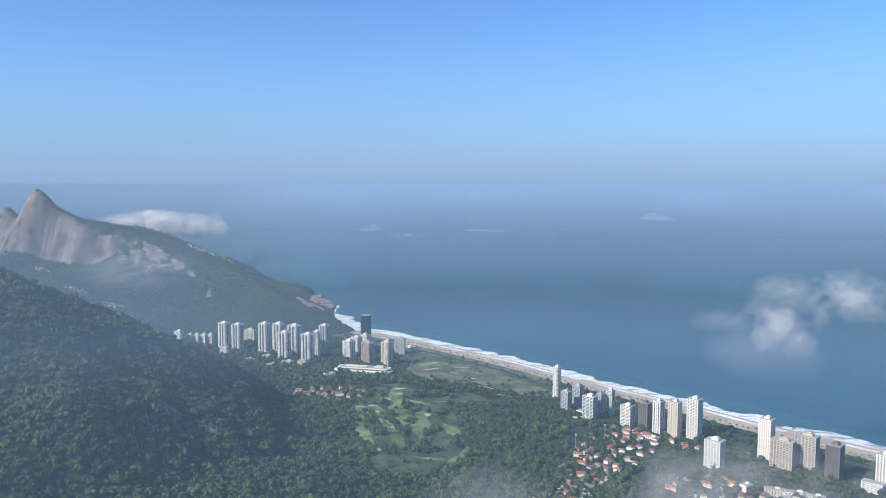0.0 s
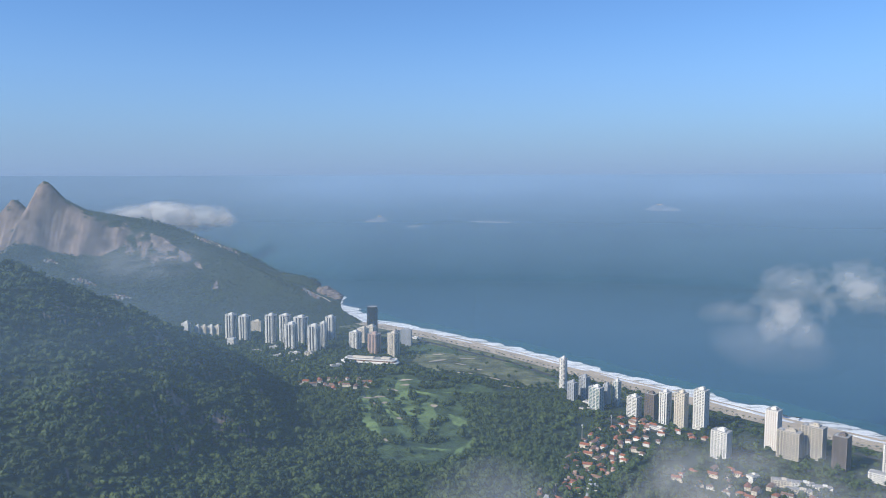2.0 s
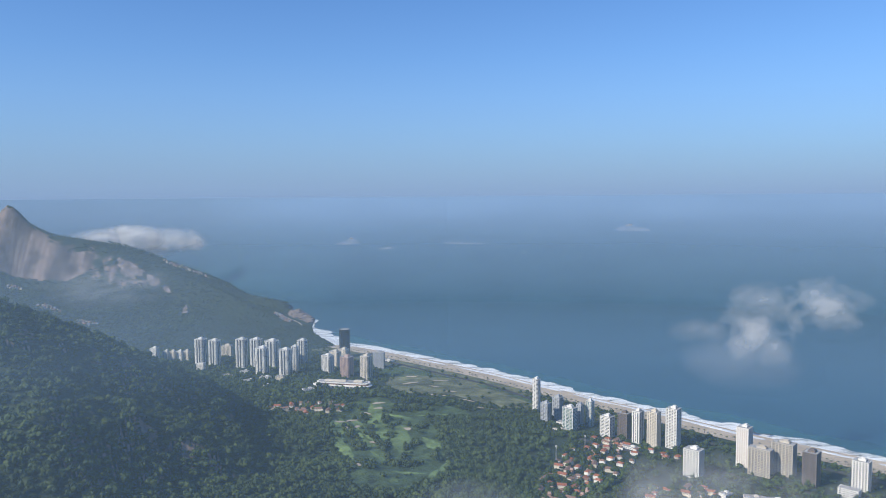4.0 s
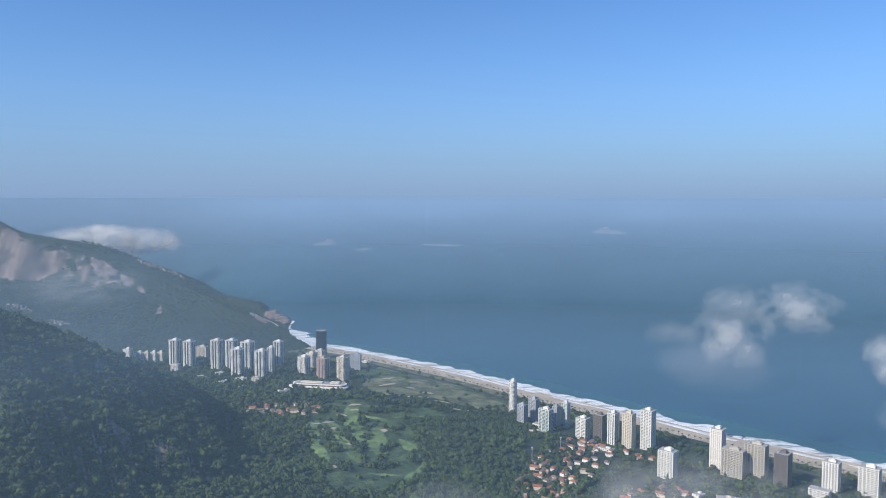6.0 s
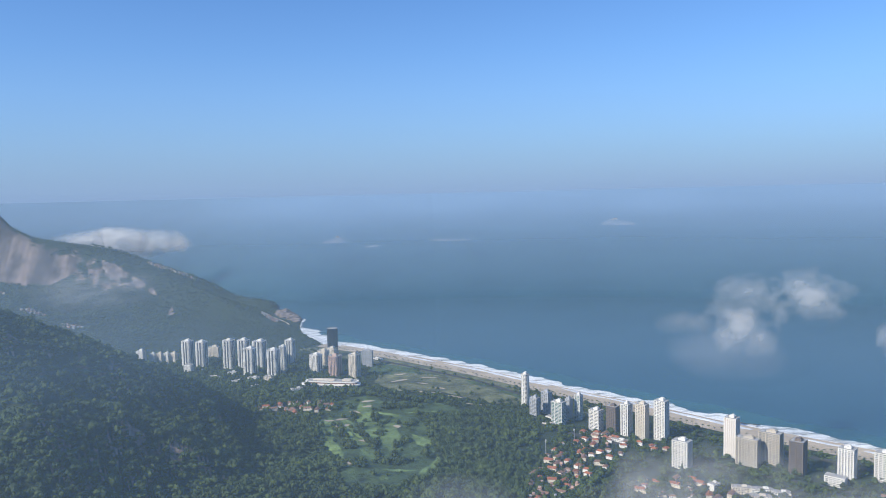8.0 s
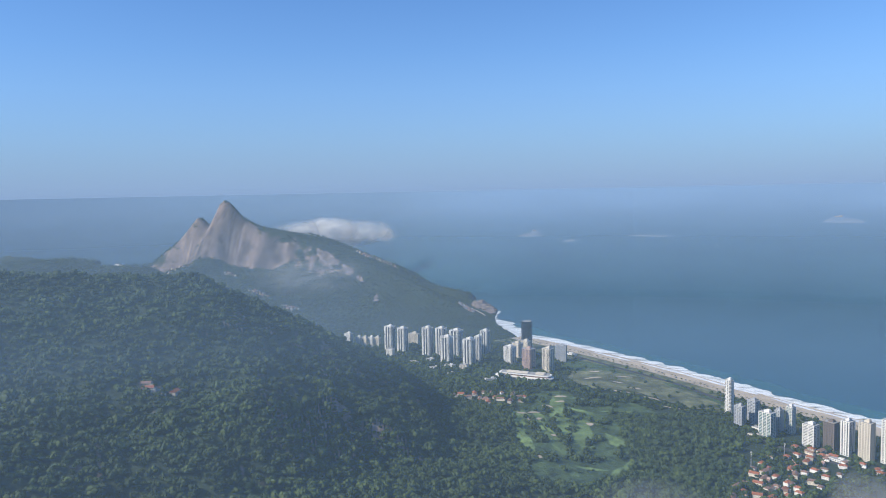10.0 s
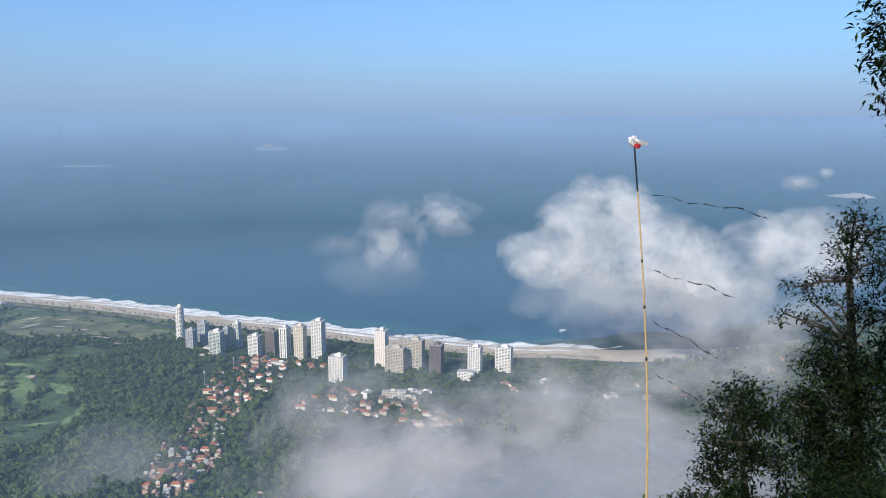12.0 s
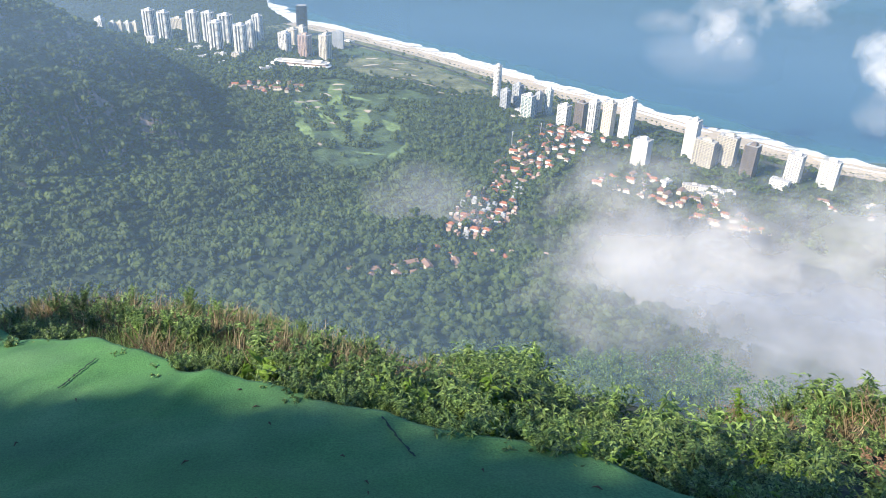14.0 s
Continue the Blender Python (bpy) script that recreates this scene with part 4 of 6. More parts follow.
def bush(seed, material, stems, tall, wide, leaf, per, label, name="bush", drooping=0.4, narrow=0.32):
    """Stems from one root, each set with leaves, whorled towards its tip."""
    rng = np.random.RandomState(seed)
    ob = tagged(new(name), label, "plant", "plants along the mat's edge")
    bm = bmesh.new()
    sets = []
    for _ in range(stems):
        a, lean = rng.uniform(0, 6.28), rng.uniform(0.05, 1.0)
        h = tall * rng.uniform(0.55, 1.0) * (1.1 - 0.35 * lean)
        tip = np.array([math.cos(a) * lean * wide, math.sin(a) * lean * wide, h])
        mid = tip * np.array([0.4, 0.4, 0.62])
        tube(bm, [(0, 0, -0.1), tuple(mid), tuple(tip)], [0.006, 0.004, 0.002], 4)
        q = rng.uniform(0.25, 1.0, per) ** 0.7
        base = np.where(q[:, None] < 0.6, mid * (q / 0.6)[:, None], mid + (tip - mid) * ((q - 0.6) / 0.4)[:, None])
        b = rng.uniform(0, 6.28, per)
        way = np.column_stack([np.cos(b), np.sin(b), rng.uniform(-0.2, 0.8, per)])
        ln = leaf * rng.uniform(0.6, 1.25, per)
        sets.append(leaf_set(base, way, ln, ln * narrow * rng.uniform(0.8, 1.2, per), ln * drooping * rng.uniform(0.3, 1.3, per), rng))
    part("branchwork", bm, M_STEM, ob)
    part("foliage", mesh_leaves("foliage", material, *sets), parent=ob)
    return ob


def twigs(seed, n, tall, label):
    """A bare dead bush of forked pale branches."""
    rng = random.Random(seed)
    ob = tagged(new("dead_bush"), label, "plant", "plants along the mat's edge")
    bm = bmesh.new()

    def limb(p, d, ln, r, depth):
        mid = p + d * ln * 0.5 + Vector((rng.uniform(-1, 1), rng.uniform(-1, 1), rng.uniform(-0.5, 1))) * ln * 0.12
        end = p + d * ln
        tube(bm, [p, mid, end], [r, r * 0.8, r * 0.5], 4)
        if depth:
            for _ in range(rng.choice((2, 3))):
                e = (d + Vector((rng.uniform(-1, 1), rng.uniform(-1, 1), rng.uniform(-0.6, 0.6))) * 0.7).normalized()
                limb(p.lerp(end, rng.uniform(0.5, 1)), e, ln * rng.uniform(0.45, 0.7), r * 0.55, depth - 1)
    for _ in range(n):
        limb(Vector((rng.uniform(-0.1, 0.1), rng.uniform(-0.1, 0.1), -0.1)), Vector((rng.uniform(-0.6, 0.6), rng.uniform(-0.6, 0.6), 1)).normalized(), tall * rng.uniform(0.4, 0.6), 0.008, 3)
    part("branchwork", bm, M_TWIG, ob)
    return ob


GRASSES = [grass_tuft(k, M_GRASS, 150, 0.40, "tuft of fresh green grass at the mat's edge") for k in range(3)]
HAYS = [grass_tuft(10 + k, M_HAY, 120, 0.55, "tuft of dry brownish grass", "dry_grass_tuft") for k in range(2)]
BUSHES = [bush(20, M_BUSH, 22, 0.52, 0.42, 0.055, 40, "bush with small dense green leaves"), bush(21, M_BUSH, 18, 0.58, 0.40, 0.10, 26, "bush with long drooping green leaves", drooping=0.7, narrow=0.25),
          bush(22, M_BUSH, 26, 0.5, 0.45, 0.034, 52, "low bush with fine green leaves", narrow=0.5), bush(23, M_LIME, 9, 0.55, 0.30, 0.085, 18, "young plant with bright lime green leaves")]
BROAD = bush(24, M_LIME, 5, 0.34, 0.22, 0.26, 2, "plant with a few large bright leaves", "broadleaf_plant", 0.25, 0.42)
DEADS = [bush(25, M_DEAD, 18, 0.5, 0.45, 0.05, 40, "withered bush with dry brown leaves", "withered_bush", 0.6, 0.35)]
TWIGS = [twigs(1, 9, 1.1, "bare dead bush with pale forked twigs")]


def ground_z(x, y):
    return float(ground_height(np.array([x]), np.array([y]))[0])


def copy_thing_scaled(kind, m, size):
    ob = copy_thing(kind, m)
    ob.matrix_basis = m
    return ob


def joined(name, rows, label):
    """Undergrowth past counting: many plants in one mesh for each leaf colour."""
    by = {}
    for kind, m in rows:
        a = np.array(m)
        for c in kind.children:
            me = c.data
            co = np.empty(len(me.vertices) * 3, dtype=np.float32)
            me.vertices.foreach_get("co", co)
            co = co.reshape(-1, 3) @ a[:3, :3].T + a[:3, 3]
            if len(me.polygons[0].vertices) != 4 or c.name.startswith("branch"):
                continue
            f = np.empty(len(me.polygons) * 4, dtype=np.int32)
            me.loops.foreach_get("vertex_index", f)
            by.setdefault(me.materials[0].name, []).append((co, f.reshape(-1, 4), me.materials[0]))
    for sets in by.values():
        me = mesh_leaves(name, sets[0][2], *[(v, f) for v, f, _ in sets])
        tagged(new(name, me), label, "undergrowth", kind="stuff")


def edge_pose(along, out, size):
    x = EDGE_A.x + EDGE_T.x * along + EDGE_N.x * out
    y = EDGE_A.y + EDGE_T.y * along + EDGE_N.y * out
    return pose(x, y, ground_z(x, y) - 0.02, rng.uniform(-8, 8), rng.uniform(-8, 8), rng.uniform(0, 360)) @ Matrix.Scale(size, 4)


rng = random.Random(77)
# low edge growth all along
low = []
for k in range(400):
    along, out = rng.uniform(-6.5, 5.0), rng.uniform(0.0, 0.55)
    kinds = GRASSES + GRASSES + [BUSHES[2]] if along < 0 else GRASSES[:2] + [BUSHES[2], BUSHES[2], BUSHES[0], BUSHES[3]]
    low.append((rng.choice(kinds), edge_pose(along, out, rng.uniform(0.3, 0.62))))
for k in range(200):
    az, r = radians(rng.uniform(6, 62)), rng.uniform(4.6, 11.0)
    if radians(14) < az < radians(37) and r > 5.8:
        continue
    x, y = r * math.sin(az), r * math.cos(az)
    low.append((rng.choice(BUSHES[:3]), pose(x, y, ground_z(x, y), 0, 0, rng.uniform(0, 360)) @ Matrix.Scale(rng.uniform(0.6, 1.0) * (1.0 if r < 7 else 1.3), 4)))
for k in range(240):
    az, r = radians(rng.uniform(-48, 6)), rng.uniform(5.0, 8.5)
    x, y = r * math.sin(az), r * math.cos(az)
    low.append((rng.choice(GRASSES + HAYS + BUSHES[2:3]), pose(x, y, ground_z(x, y), 0, 0, rng.uniform(0, 360)) @ Matrix.Scale(rng.uniform(0.45, 0.75), 4)))
joined("undergrowth", low, "low grass and leafy undergrowth along the mat's edge")
# body of the border
for k in range(250):
    along, out = rng.uniform(-6.0, 5.0), rng.uniform(0.35, 2.0)
    if along < -1.2:
        kind, size = rng.choice(GRASSES * 3 + HAYS + [BUSHES[2]]), rng.uniform(0.5, 0.85)
    elif along < 0.2:
        kind, size = rng.choice(GRASSES + HAYS + [BUSHES[0], BUSHES[2], BUSHES[2]]), rng.uniform(0.6, 0.95)
    else:
        kind, size = rng.choice(BUSHES[:3] + BUSHES[:1] + [BUSHES[3]]), rng.uniform(0.55, 0.95) * (1.0 if along < 0.9 else 0.78)
    copy_thing_scaled(kind, edge_pose(along, out, size), size)
for k in range(50):
    copy_thing_scaled(rng.choice(HAYS), edge_pose(rng.uniform(-5.0, 0.4), rng.uniform(1.2, 2.0), rng.uniform(0.65, 0.9)), 1)
for k in range(16):
    copy_thing_scaled(BROAD, edge_pose(rng.uniform(-1.2, 3.0), rng.uniform(0.15, 0.9), rng.uniform(0.4, 0.7)), 1)
# the knoll round the pole
for k in range(110):
    x, y = 6.2 + rng.gauss(0, 0.9), 6.0 + rng.gauss(0, 0.9)
    kind = rng.choice([BUSHES[0], BUSHES[2], BUSHES[2], BUSHES[3], DEADS[0]] + HAYS + HAYS + GRASSES[:2])
    copy_thing_scaled(kind, pose(x, y, ground_z(x, y), rng.uniform(-10, 10), rng.uniform(-10, 10), rng.uniform(0, 360)) @ Matrix.Scale(rng.uniform(0.7, 1.15), 4), 1)
for k in range(30):
    x, y = 4.95 + rng.gauss(0, 0.4), 3.9 + rng.gauss(0, 0.4)
    copy_thing_scaled(rng.choice([DEADS[0], DEADS[0], DEADS[0], HAYS[0]]), pose(x, y, ground_z(x, y), 0, 0, rng.uniform(0, 360)) @ Matrix.Scale(rng.uniform(0.8, 1.1), 4), 1)
for x, y, s in ((5.0, 4.3, 1.0), (5.3, 4.0, 1.1), (7.0, 4.6, 1.2), (5.2, 5.6, 0.9), (7.6, 4.1, 1.3), (6.0, 5.4, 0.9), (7.4, 4.6, 1.5), (7.2, 5.0, 1.4)):
    copy_thing_scaled(TWIGS[0], pose(x, y, ground_z(x, y), 0, 0, rng.uniform(0, 360)) @ Matrix.Scale(s, 4), 1)
for ob in GRASSES + HAYS + BUSHES + [BROAD] + DEADS + TWIGS:
    for c in list(ob.children):
        bpy.data.objects.remove(c)
    bpy.data.objects.remove(ob)

# litter on the mat
M_LITTER = plain("dry_litter", (0.10, 0.07, 0.04), 0.9, scale=8)
for k in range(26):
    x, y = rng.uniform(-2.4, 1.2), rng.uniform(1.2, 3.4)
    if (x - EDGE_A.x) * EDGE_N.x + (y - EDGE_A.y) * EDGE_N.y > -0.05:
        continue
    a, ln = rng.uniform(0, 3.14), rng.uniform(0.01, 0.05)
    bm = bmesh.new()
    z = float(deck_z(np.array([x]), np.array([y]))[0]) + 0.006
    tube(bm, [(x, y, z), (x + ln * 0.5 * math.cos(a), y + ln * 0.5 * math.sin(a), z + 0.006), (x + ln * math.cos(a), y + ln * math.sin(a), z - 0.3 * ln * math.sin(a))], [0.002, 0.005, 0.002], 4)
    tagged(part("dry_leaf", bm, M_LITTER), "small dry leaf lying on the green mat", "leaf", "litter on the mat")


# ---- trees beside the take-off ----
def tree(x, y, base_z, trunk, lobes, leaves, leaf, label, seed, material=None, name="tree"):
    """Trunk through the given points, limbs to each lobe of the crown, and leaves in clumps round twig ends."""
    rng = np.random.RandomState(seed)
    r2 = random.Random(seed)
    ob = tagged(put(new(name), x, y, base_z), label, "tree")
    thick = 0.028 * (trunk[-1][2] + 1.0) ** 0.8
    part("trunk", tube(bmesh.new(), trunk, [thick * (1 - 0.65 * k / (len(trunk) - 1)) for k in range(len(trunk))], 8), M_TREE_BARK, ob)
    bm, sets = bmesh.new(), []
    total = sum(l[3] ** 2 for l in lobes)
    for cx, cy, cz, rad in lobes:
        c = Vector((cx, cy, cz))
        foot_at = min((Vector(p) for p in trunk[1:]), key=lambda p: (p - c).length + max(0, p.z - c.z) * 2)
        bend = foot_at.lerp(c, 0.5) + Vector((r2.uniform(-0.2, 0.2), r2.uniform(-0.2, 0.2), 0.15)) * rad
        tube(bm, [foot_at, bend, c], [thick * 0.24, thick * 0.16, thick * 0.09], 5)
        n = int(leaves * rad ** 2 / total)
        ends = max(6, n // 22)
        d = rng.normal(size=(ends, 3))
        d /= np.linalg.norm(d, axis=1, keepdims=True)
        tips = np.array(c) + d * rad * (rng.uniform(0.35, 1.08, (ends, 1)) ** 0.6) * np.array([1, 1, 0.85])
        for t in tips[: min(ends, 16)]:
            m = (Vector(t) + c) / 2 + Vector((0, 0, 0.08 * rad))
            tube(bm, [c, m, Vector(t)], [thick * 0.07, thick * 0.045, thick * 0.02], 3)
        pick = rng.randint(0, ends, n)
        base = tips[pick] + rng.normal(0, 0.10 + 0.05 * rad, (n, 3))
        way = rng.normal(size=(n, 3)) * np.array([1, 1, 0.6]) + np.array([0, 0, 0.15])
        ln = leaf * rng.uniform(0.6, 1.3, n)
        sets.append(leaf_set(base, way, ln, ln * 0.36, ln * 0.3, rng))
    part("branchwork", bm, M_TREE_BARK, ob)
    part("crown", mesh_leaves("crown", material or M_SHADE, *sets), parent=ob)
    return ob


def spot(az, r):
    x, y = r * math.sin(radians(az)), r * math.cos(radians(az))
    return x, y, ground_z(x, y) - 0.2


def lobes_at(x, y, bz, rows):
    """Lobes given by bearing, height angle, distance and radius as seen from the take-off."""
    out = []
    for az, el, r, rad in rows:
        out.append((r * math.sin(radians(az)) - x, r * math.cos(radians(az)) - y, 520 + r * math.tan(radians(el)) - bz, rad))
    return out


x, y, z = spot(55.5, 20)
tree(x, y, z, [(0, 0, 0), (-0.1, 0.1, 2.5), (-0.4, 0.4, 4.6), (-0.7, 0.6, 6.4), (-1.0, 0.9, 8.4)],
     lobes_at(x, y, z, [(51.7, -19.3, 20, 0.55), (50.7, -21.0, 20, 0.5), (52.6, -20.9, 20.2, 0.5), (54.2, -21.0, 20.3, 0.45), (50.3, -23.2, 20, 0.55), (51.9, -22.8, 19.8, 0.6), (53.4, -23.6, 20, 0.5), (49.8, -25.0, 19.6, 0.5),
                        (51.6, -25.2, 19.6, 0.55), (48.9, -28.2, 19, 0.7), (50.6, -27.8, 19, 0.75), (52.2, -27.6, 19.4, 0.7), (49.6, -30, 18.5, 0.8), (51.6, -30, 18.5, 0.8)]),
     15000, 0.135, "leafy tree on the slope, shade put into its dark leaf colour", 31)
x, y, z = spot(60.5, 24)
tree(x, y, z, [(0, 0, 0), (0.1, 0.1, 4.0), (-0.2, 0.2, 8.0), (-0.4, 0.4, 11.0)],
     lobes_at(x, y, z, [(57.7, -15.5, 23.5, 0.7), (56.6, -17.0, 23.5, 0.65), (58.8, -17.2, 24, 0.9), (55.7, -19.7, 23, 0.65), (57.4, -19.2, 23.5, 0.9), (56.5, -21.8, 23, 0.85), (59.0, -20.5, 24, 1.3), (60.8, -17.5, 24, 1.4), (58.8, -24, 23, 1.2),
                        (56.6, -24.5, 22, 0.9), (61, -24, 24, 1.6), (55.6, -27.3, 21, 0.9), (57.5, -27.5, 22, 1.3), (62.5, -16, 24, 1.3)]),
     32000, 0.15, "broad tree with dense foliage on the slope, leaves darkened for shade", 32)
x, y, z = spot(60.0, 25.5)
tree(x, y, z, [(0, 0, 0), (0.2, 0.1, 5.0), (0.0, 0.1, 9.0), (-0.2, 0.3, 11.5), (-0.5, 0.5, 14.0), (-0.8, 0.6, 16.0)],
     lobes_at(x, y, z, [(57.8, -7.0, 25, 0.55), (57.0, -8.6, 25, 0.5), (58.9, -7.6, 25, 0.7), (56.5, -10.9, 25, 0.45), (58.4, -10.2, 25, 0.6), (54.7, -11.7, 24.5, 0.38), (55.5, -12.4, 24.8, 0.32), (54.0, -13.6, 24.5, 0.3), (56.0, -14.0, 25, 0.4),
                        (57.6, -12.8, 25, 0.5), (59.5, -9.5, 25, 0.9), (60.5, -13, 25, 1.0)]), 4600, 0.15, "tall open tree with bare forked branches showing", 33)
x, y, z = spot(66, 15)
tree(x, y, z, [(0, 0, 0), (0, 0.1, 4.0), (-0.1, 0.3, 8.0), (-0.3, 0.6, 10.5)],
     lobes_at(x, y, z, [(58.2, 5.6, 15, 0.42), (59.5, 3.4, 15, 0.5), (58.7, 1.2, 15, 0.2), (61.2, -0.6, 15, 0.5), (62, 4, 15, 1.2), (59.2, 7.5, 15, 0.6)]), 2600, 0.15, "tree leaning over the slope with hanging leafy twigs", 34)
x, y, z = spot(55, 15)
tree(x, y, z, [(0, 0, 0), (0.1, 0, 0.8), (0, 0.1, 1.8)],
     lobes_at(x, y, z, [(48, -30.2, 14, 0.7), (50, -29.8, 14.5, 0.8), (53, -29.8, 15, 0.9), (56, -29.5, 15, 1.0), (59, -28.5, 15, 1.1), (62, -27, 15, 1.3), (57, -33, 14, 1.2), (52, -33, 14, 1.1)]), 22000, 0.13, "thicket under the trees, its shade put into the leaf colour", 35, name="thicket")
for k, rows in enumerate(([(29, -33.9, 46, 2.0), (26.5, -34.3, 47, 1.9), (31, -34.3, 45, 1.8)], [(22, -35.3, 46, 2.0), (19, -36, 47, 2.2)], [(35, -34.6, 44, 1.9), (38, -35, 44, 2.0)], [(12, -36.2, 46, 2.2), (8, -36.4, 48, 2.2)])):
    x, y, z = spot(rows[0][0], 46)
    lb = lobes_at(x, y, z, rows)
    tree(x, y, z, [(0, 0, 0), (0.1, 0, lb[0][2] * 0.4), (0, 0.1, lb[0][2] * 0.75)], lb, 3600, 0.24, "flat-topped tree on the slope below the take-off", 40 + k, M_BUSH)
x, y, z = spot(46.2, 10.4)
tree(x, y, z, [(0, 0, 0), (0, 0, 0.8), (0, 0.05, 1.6)], lobes_at(x, y, z, [(46.2, -29.2, 10.4, 0.24), (47.3, -30, 10.5, 0.26), (46.8, -31.5, 10.3, 0.3)]), 1500, 0.10, "young leafy tree beside the bamboo pole", 36, M_BUSH)
# a tall unseen tree added uphill behind the take-off, its lobes set so that their shade lies on the mat and the plants
# beside it
def shade_tree():
    reach = 17.0
    x, y = -11.6, -6.6
    z = ground_z(x, y) - 0.2
    lobes = []
    edge_x, edge_y = (-5.0, -2.16, -1.68, -1.33, -0.98, -0.61, -0.05, 0.3, 0.8, 1.3, 2.0, 3.0, 4.4), (3.5, 3.44, 3.45, 3.4, 3.34, 3.36, 3.13, 2.98, 2.8, 2.72, 2.95, 3.5, 3.1)
    for back, rad, gap in ((0.58, 0.36, 0.20), (1.30, 0.65, 0.45), (2.4, 0.9, 0.75), (3.6, 1.15, 1.0), (5.0, 1.3, 1.2)):
        for u in np.arange(-5.0, 3.3, gap):
            at = Vector((u, float(np.interp(u, edge_x, edge_y)) - back, 517.3)) + SUN * reach
            lobes.append((at.x - x, at.y - y, at.z - z, rad))
    for u, w, rad in ((-3.5, 4.9, 0.4), (-3.0, 4.8, 0.3), (-4.1, 5.1, 0.5)):
        at = Vector((u, w, 516.9)) + SUN * reach
        lobes.append((at.x - x, at.y - y, at.z - z, rad))
    top = 517.3 + SUN.z * reach - z
    tree(x, y, z, [(0, 0, 0), (0.1, 0.1, top * 0.4), (0.0, 0.3, top * 0.7), (0.2, 0.4, top * 0.9)], lobes, 60000, 0.26, "unseen tall leafy tree added uphill to cast the shade on the mat", 50)


shade_tree()

# ---- bamboo pole with streamers ----
M_BAMBOO = plain("yellow_bamboo", (0.60, 0.42, 0.19), 0.55, scale=5.0, vary=0.25)
M_TAPE = plain("black_tape", (0.015, 0.015, 0.016), 0.45, scale=9.0)
M_FOIL = plain("silver_tape", (0.62, 0.63, 0.62), 0.2, 0.9, scale=12.0)
M_CLOTH = plain("white_cloth", (0.72, 0.71, 0.70), 0.9, scale=14.0, vary=0.2)
M_RED = plain("red_cloth", (0.45, 0.03, 0.03), 0.9, scale=14.0, vary=0.2)


def pole():
    k = 9.0 / 7.0
    foot_at, top = Vector((4.99 * k, 4.91 * k, ground_z(4.99 * k, 4.91 * k) - 0.3)), Vector((4.77 * k, 5.12 * k, 520 - 0.30 * 1.0))
    ob = tagged(new("bamboo_pole"), "tall thin bamboo pole with black tape bands and wind streamers", "pole")
    ob.location = foot_at
    span = top - foot_at

    def at(q):
        return span * q + Vector((0.06, -0.06, 0)) * math.sin(q * math.pi) * 1.2

    bm = bmesh.new()
    pts, rad = [], []
    joints = 17
    for j in range(joints):
        for off, r in ((0.0, 1.18), (0.012, 1.0), (0.92, 0.97)):
            q = (j + off) / joints
            pts.append(at(min(q, 0.999)))
            rad.append(0.018 * (1 - 0.55 * q) * r)
    tube(bm, pts, rad, 10)
    part("stalk", bm, M_BAMBOO, ob)
    for q0, q1 in ((0.905, 0.99), (0.765, 0.771), (0.672, 0.679), (0.565, 0.572)):
        part("tape_band", tube(bmesh.new(), [at(q0), at((q0 + q1) / 2), at(q1)], [0.021 * (1 - 0.55 * q0)] * 3, 10), M_TAPE, ob, "black tape band")
    rng = np.random.RandomState(3)
    for nm, material, c, s in (("cloth", M_CLOTH, (0.0, 0.0, 0.01), 0.058), ("red_cloth", M_RED, (0.02, -0.03, -0.03), 0.042)):
        bm = bmesh.new()
        bmesh.ops.create_icosphere(bm, subdivisions=3, radius=s)
        for p in bm.verts:
            q = noise.noise(p.co * 22) * 0.5 + noise.noise(p.co * 50) * 0.25
            p.co *= 1 + q
            p.co += at(1.0) + Vector(c)
        made = part(nm, bm, material, ob)
        cloth = made if nm == "cloth" else cloth
    bm = bmesh.new()
    tip = at(1.0)
    a = [bm.verts.new(tip + Vector(p)) for p in ((0.03, -0.02, 0.03), (0.12, -0.09, 0.0), (0.13, -0.10, -0.03), (0.04, -0.03, -0.05))]
    bm.faces.new(a)
    bmesh.ops.solidify(bm, geom=bm.faces[:], thickness=0.006)
    part("cloth_flap", bm, M_CLOTH, cloth)
    # streamers blown to one side: thread first, then twisted tape
    blow = Vector((0.72, -0.69, 0)).normalized()
    for q0, length, drop, seed in ((0.905, 1.42, 0.24, 1), (0.755, 1.05, 0.28, 2), (0.655, 0.85, 0.42, 3), (0.55, 1.05, 0.62, 4)):
        r = random.Random(seed)
        start = at(q0)
        path = []
        for k2 in range(41):
            s = k2 / 40
            path.append(start + blow * length * s + Vector((0, 0, -drop * s + 0.03 * math.sin(s * 9 + seed) * s + 0.012 * math.sin(s * 23 + 2 * seed))))
        thread = part("thread", tube(bmesh.new(), path[::4], [0.0012] * 11, 3), M_TAPE, ob)
        for material, nm in ((M_TAPE, "streamer"), (M_FOIL, "silver_streamer")):
            k2 = 5
            while k2 < 40:
                run = r.choice((3, 4, 6)) if material is M_TAPE else 1
                if material is M_FOIL:
                    k2 += r.choice((6, 9, 12))
                bm, last = bmesh.new(), None
                for i in range(k2, min(k2 + run, 40) + 1):
                    tw = 1.2 * math.sin(i * 0.55 + seed)
                    w = Vector((0.3 * math.sin(tw), 0.3 * math.sin(tw), math.cos(tw))) * (0.009 if material is M_TAPE else 0.011)
                    pair = [bm.verts.new(path[i] + w), bm.verts.new(path[i] - w)]
                    if last:
                        bm.faces.new((last[0], last[1], pair[1], pair[0]))
                    last = pair
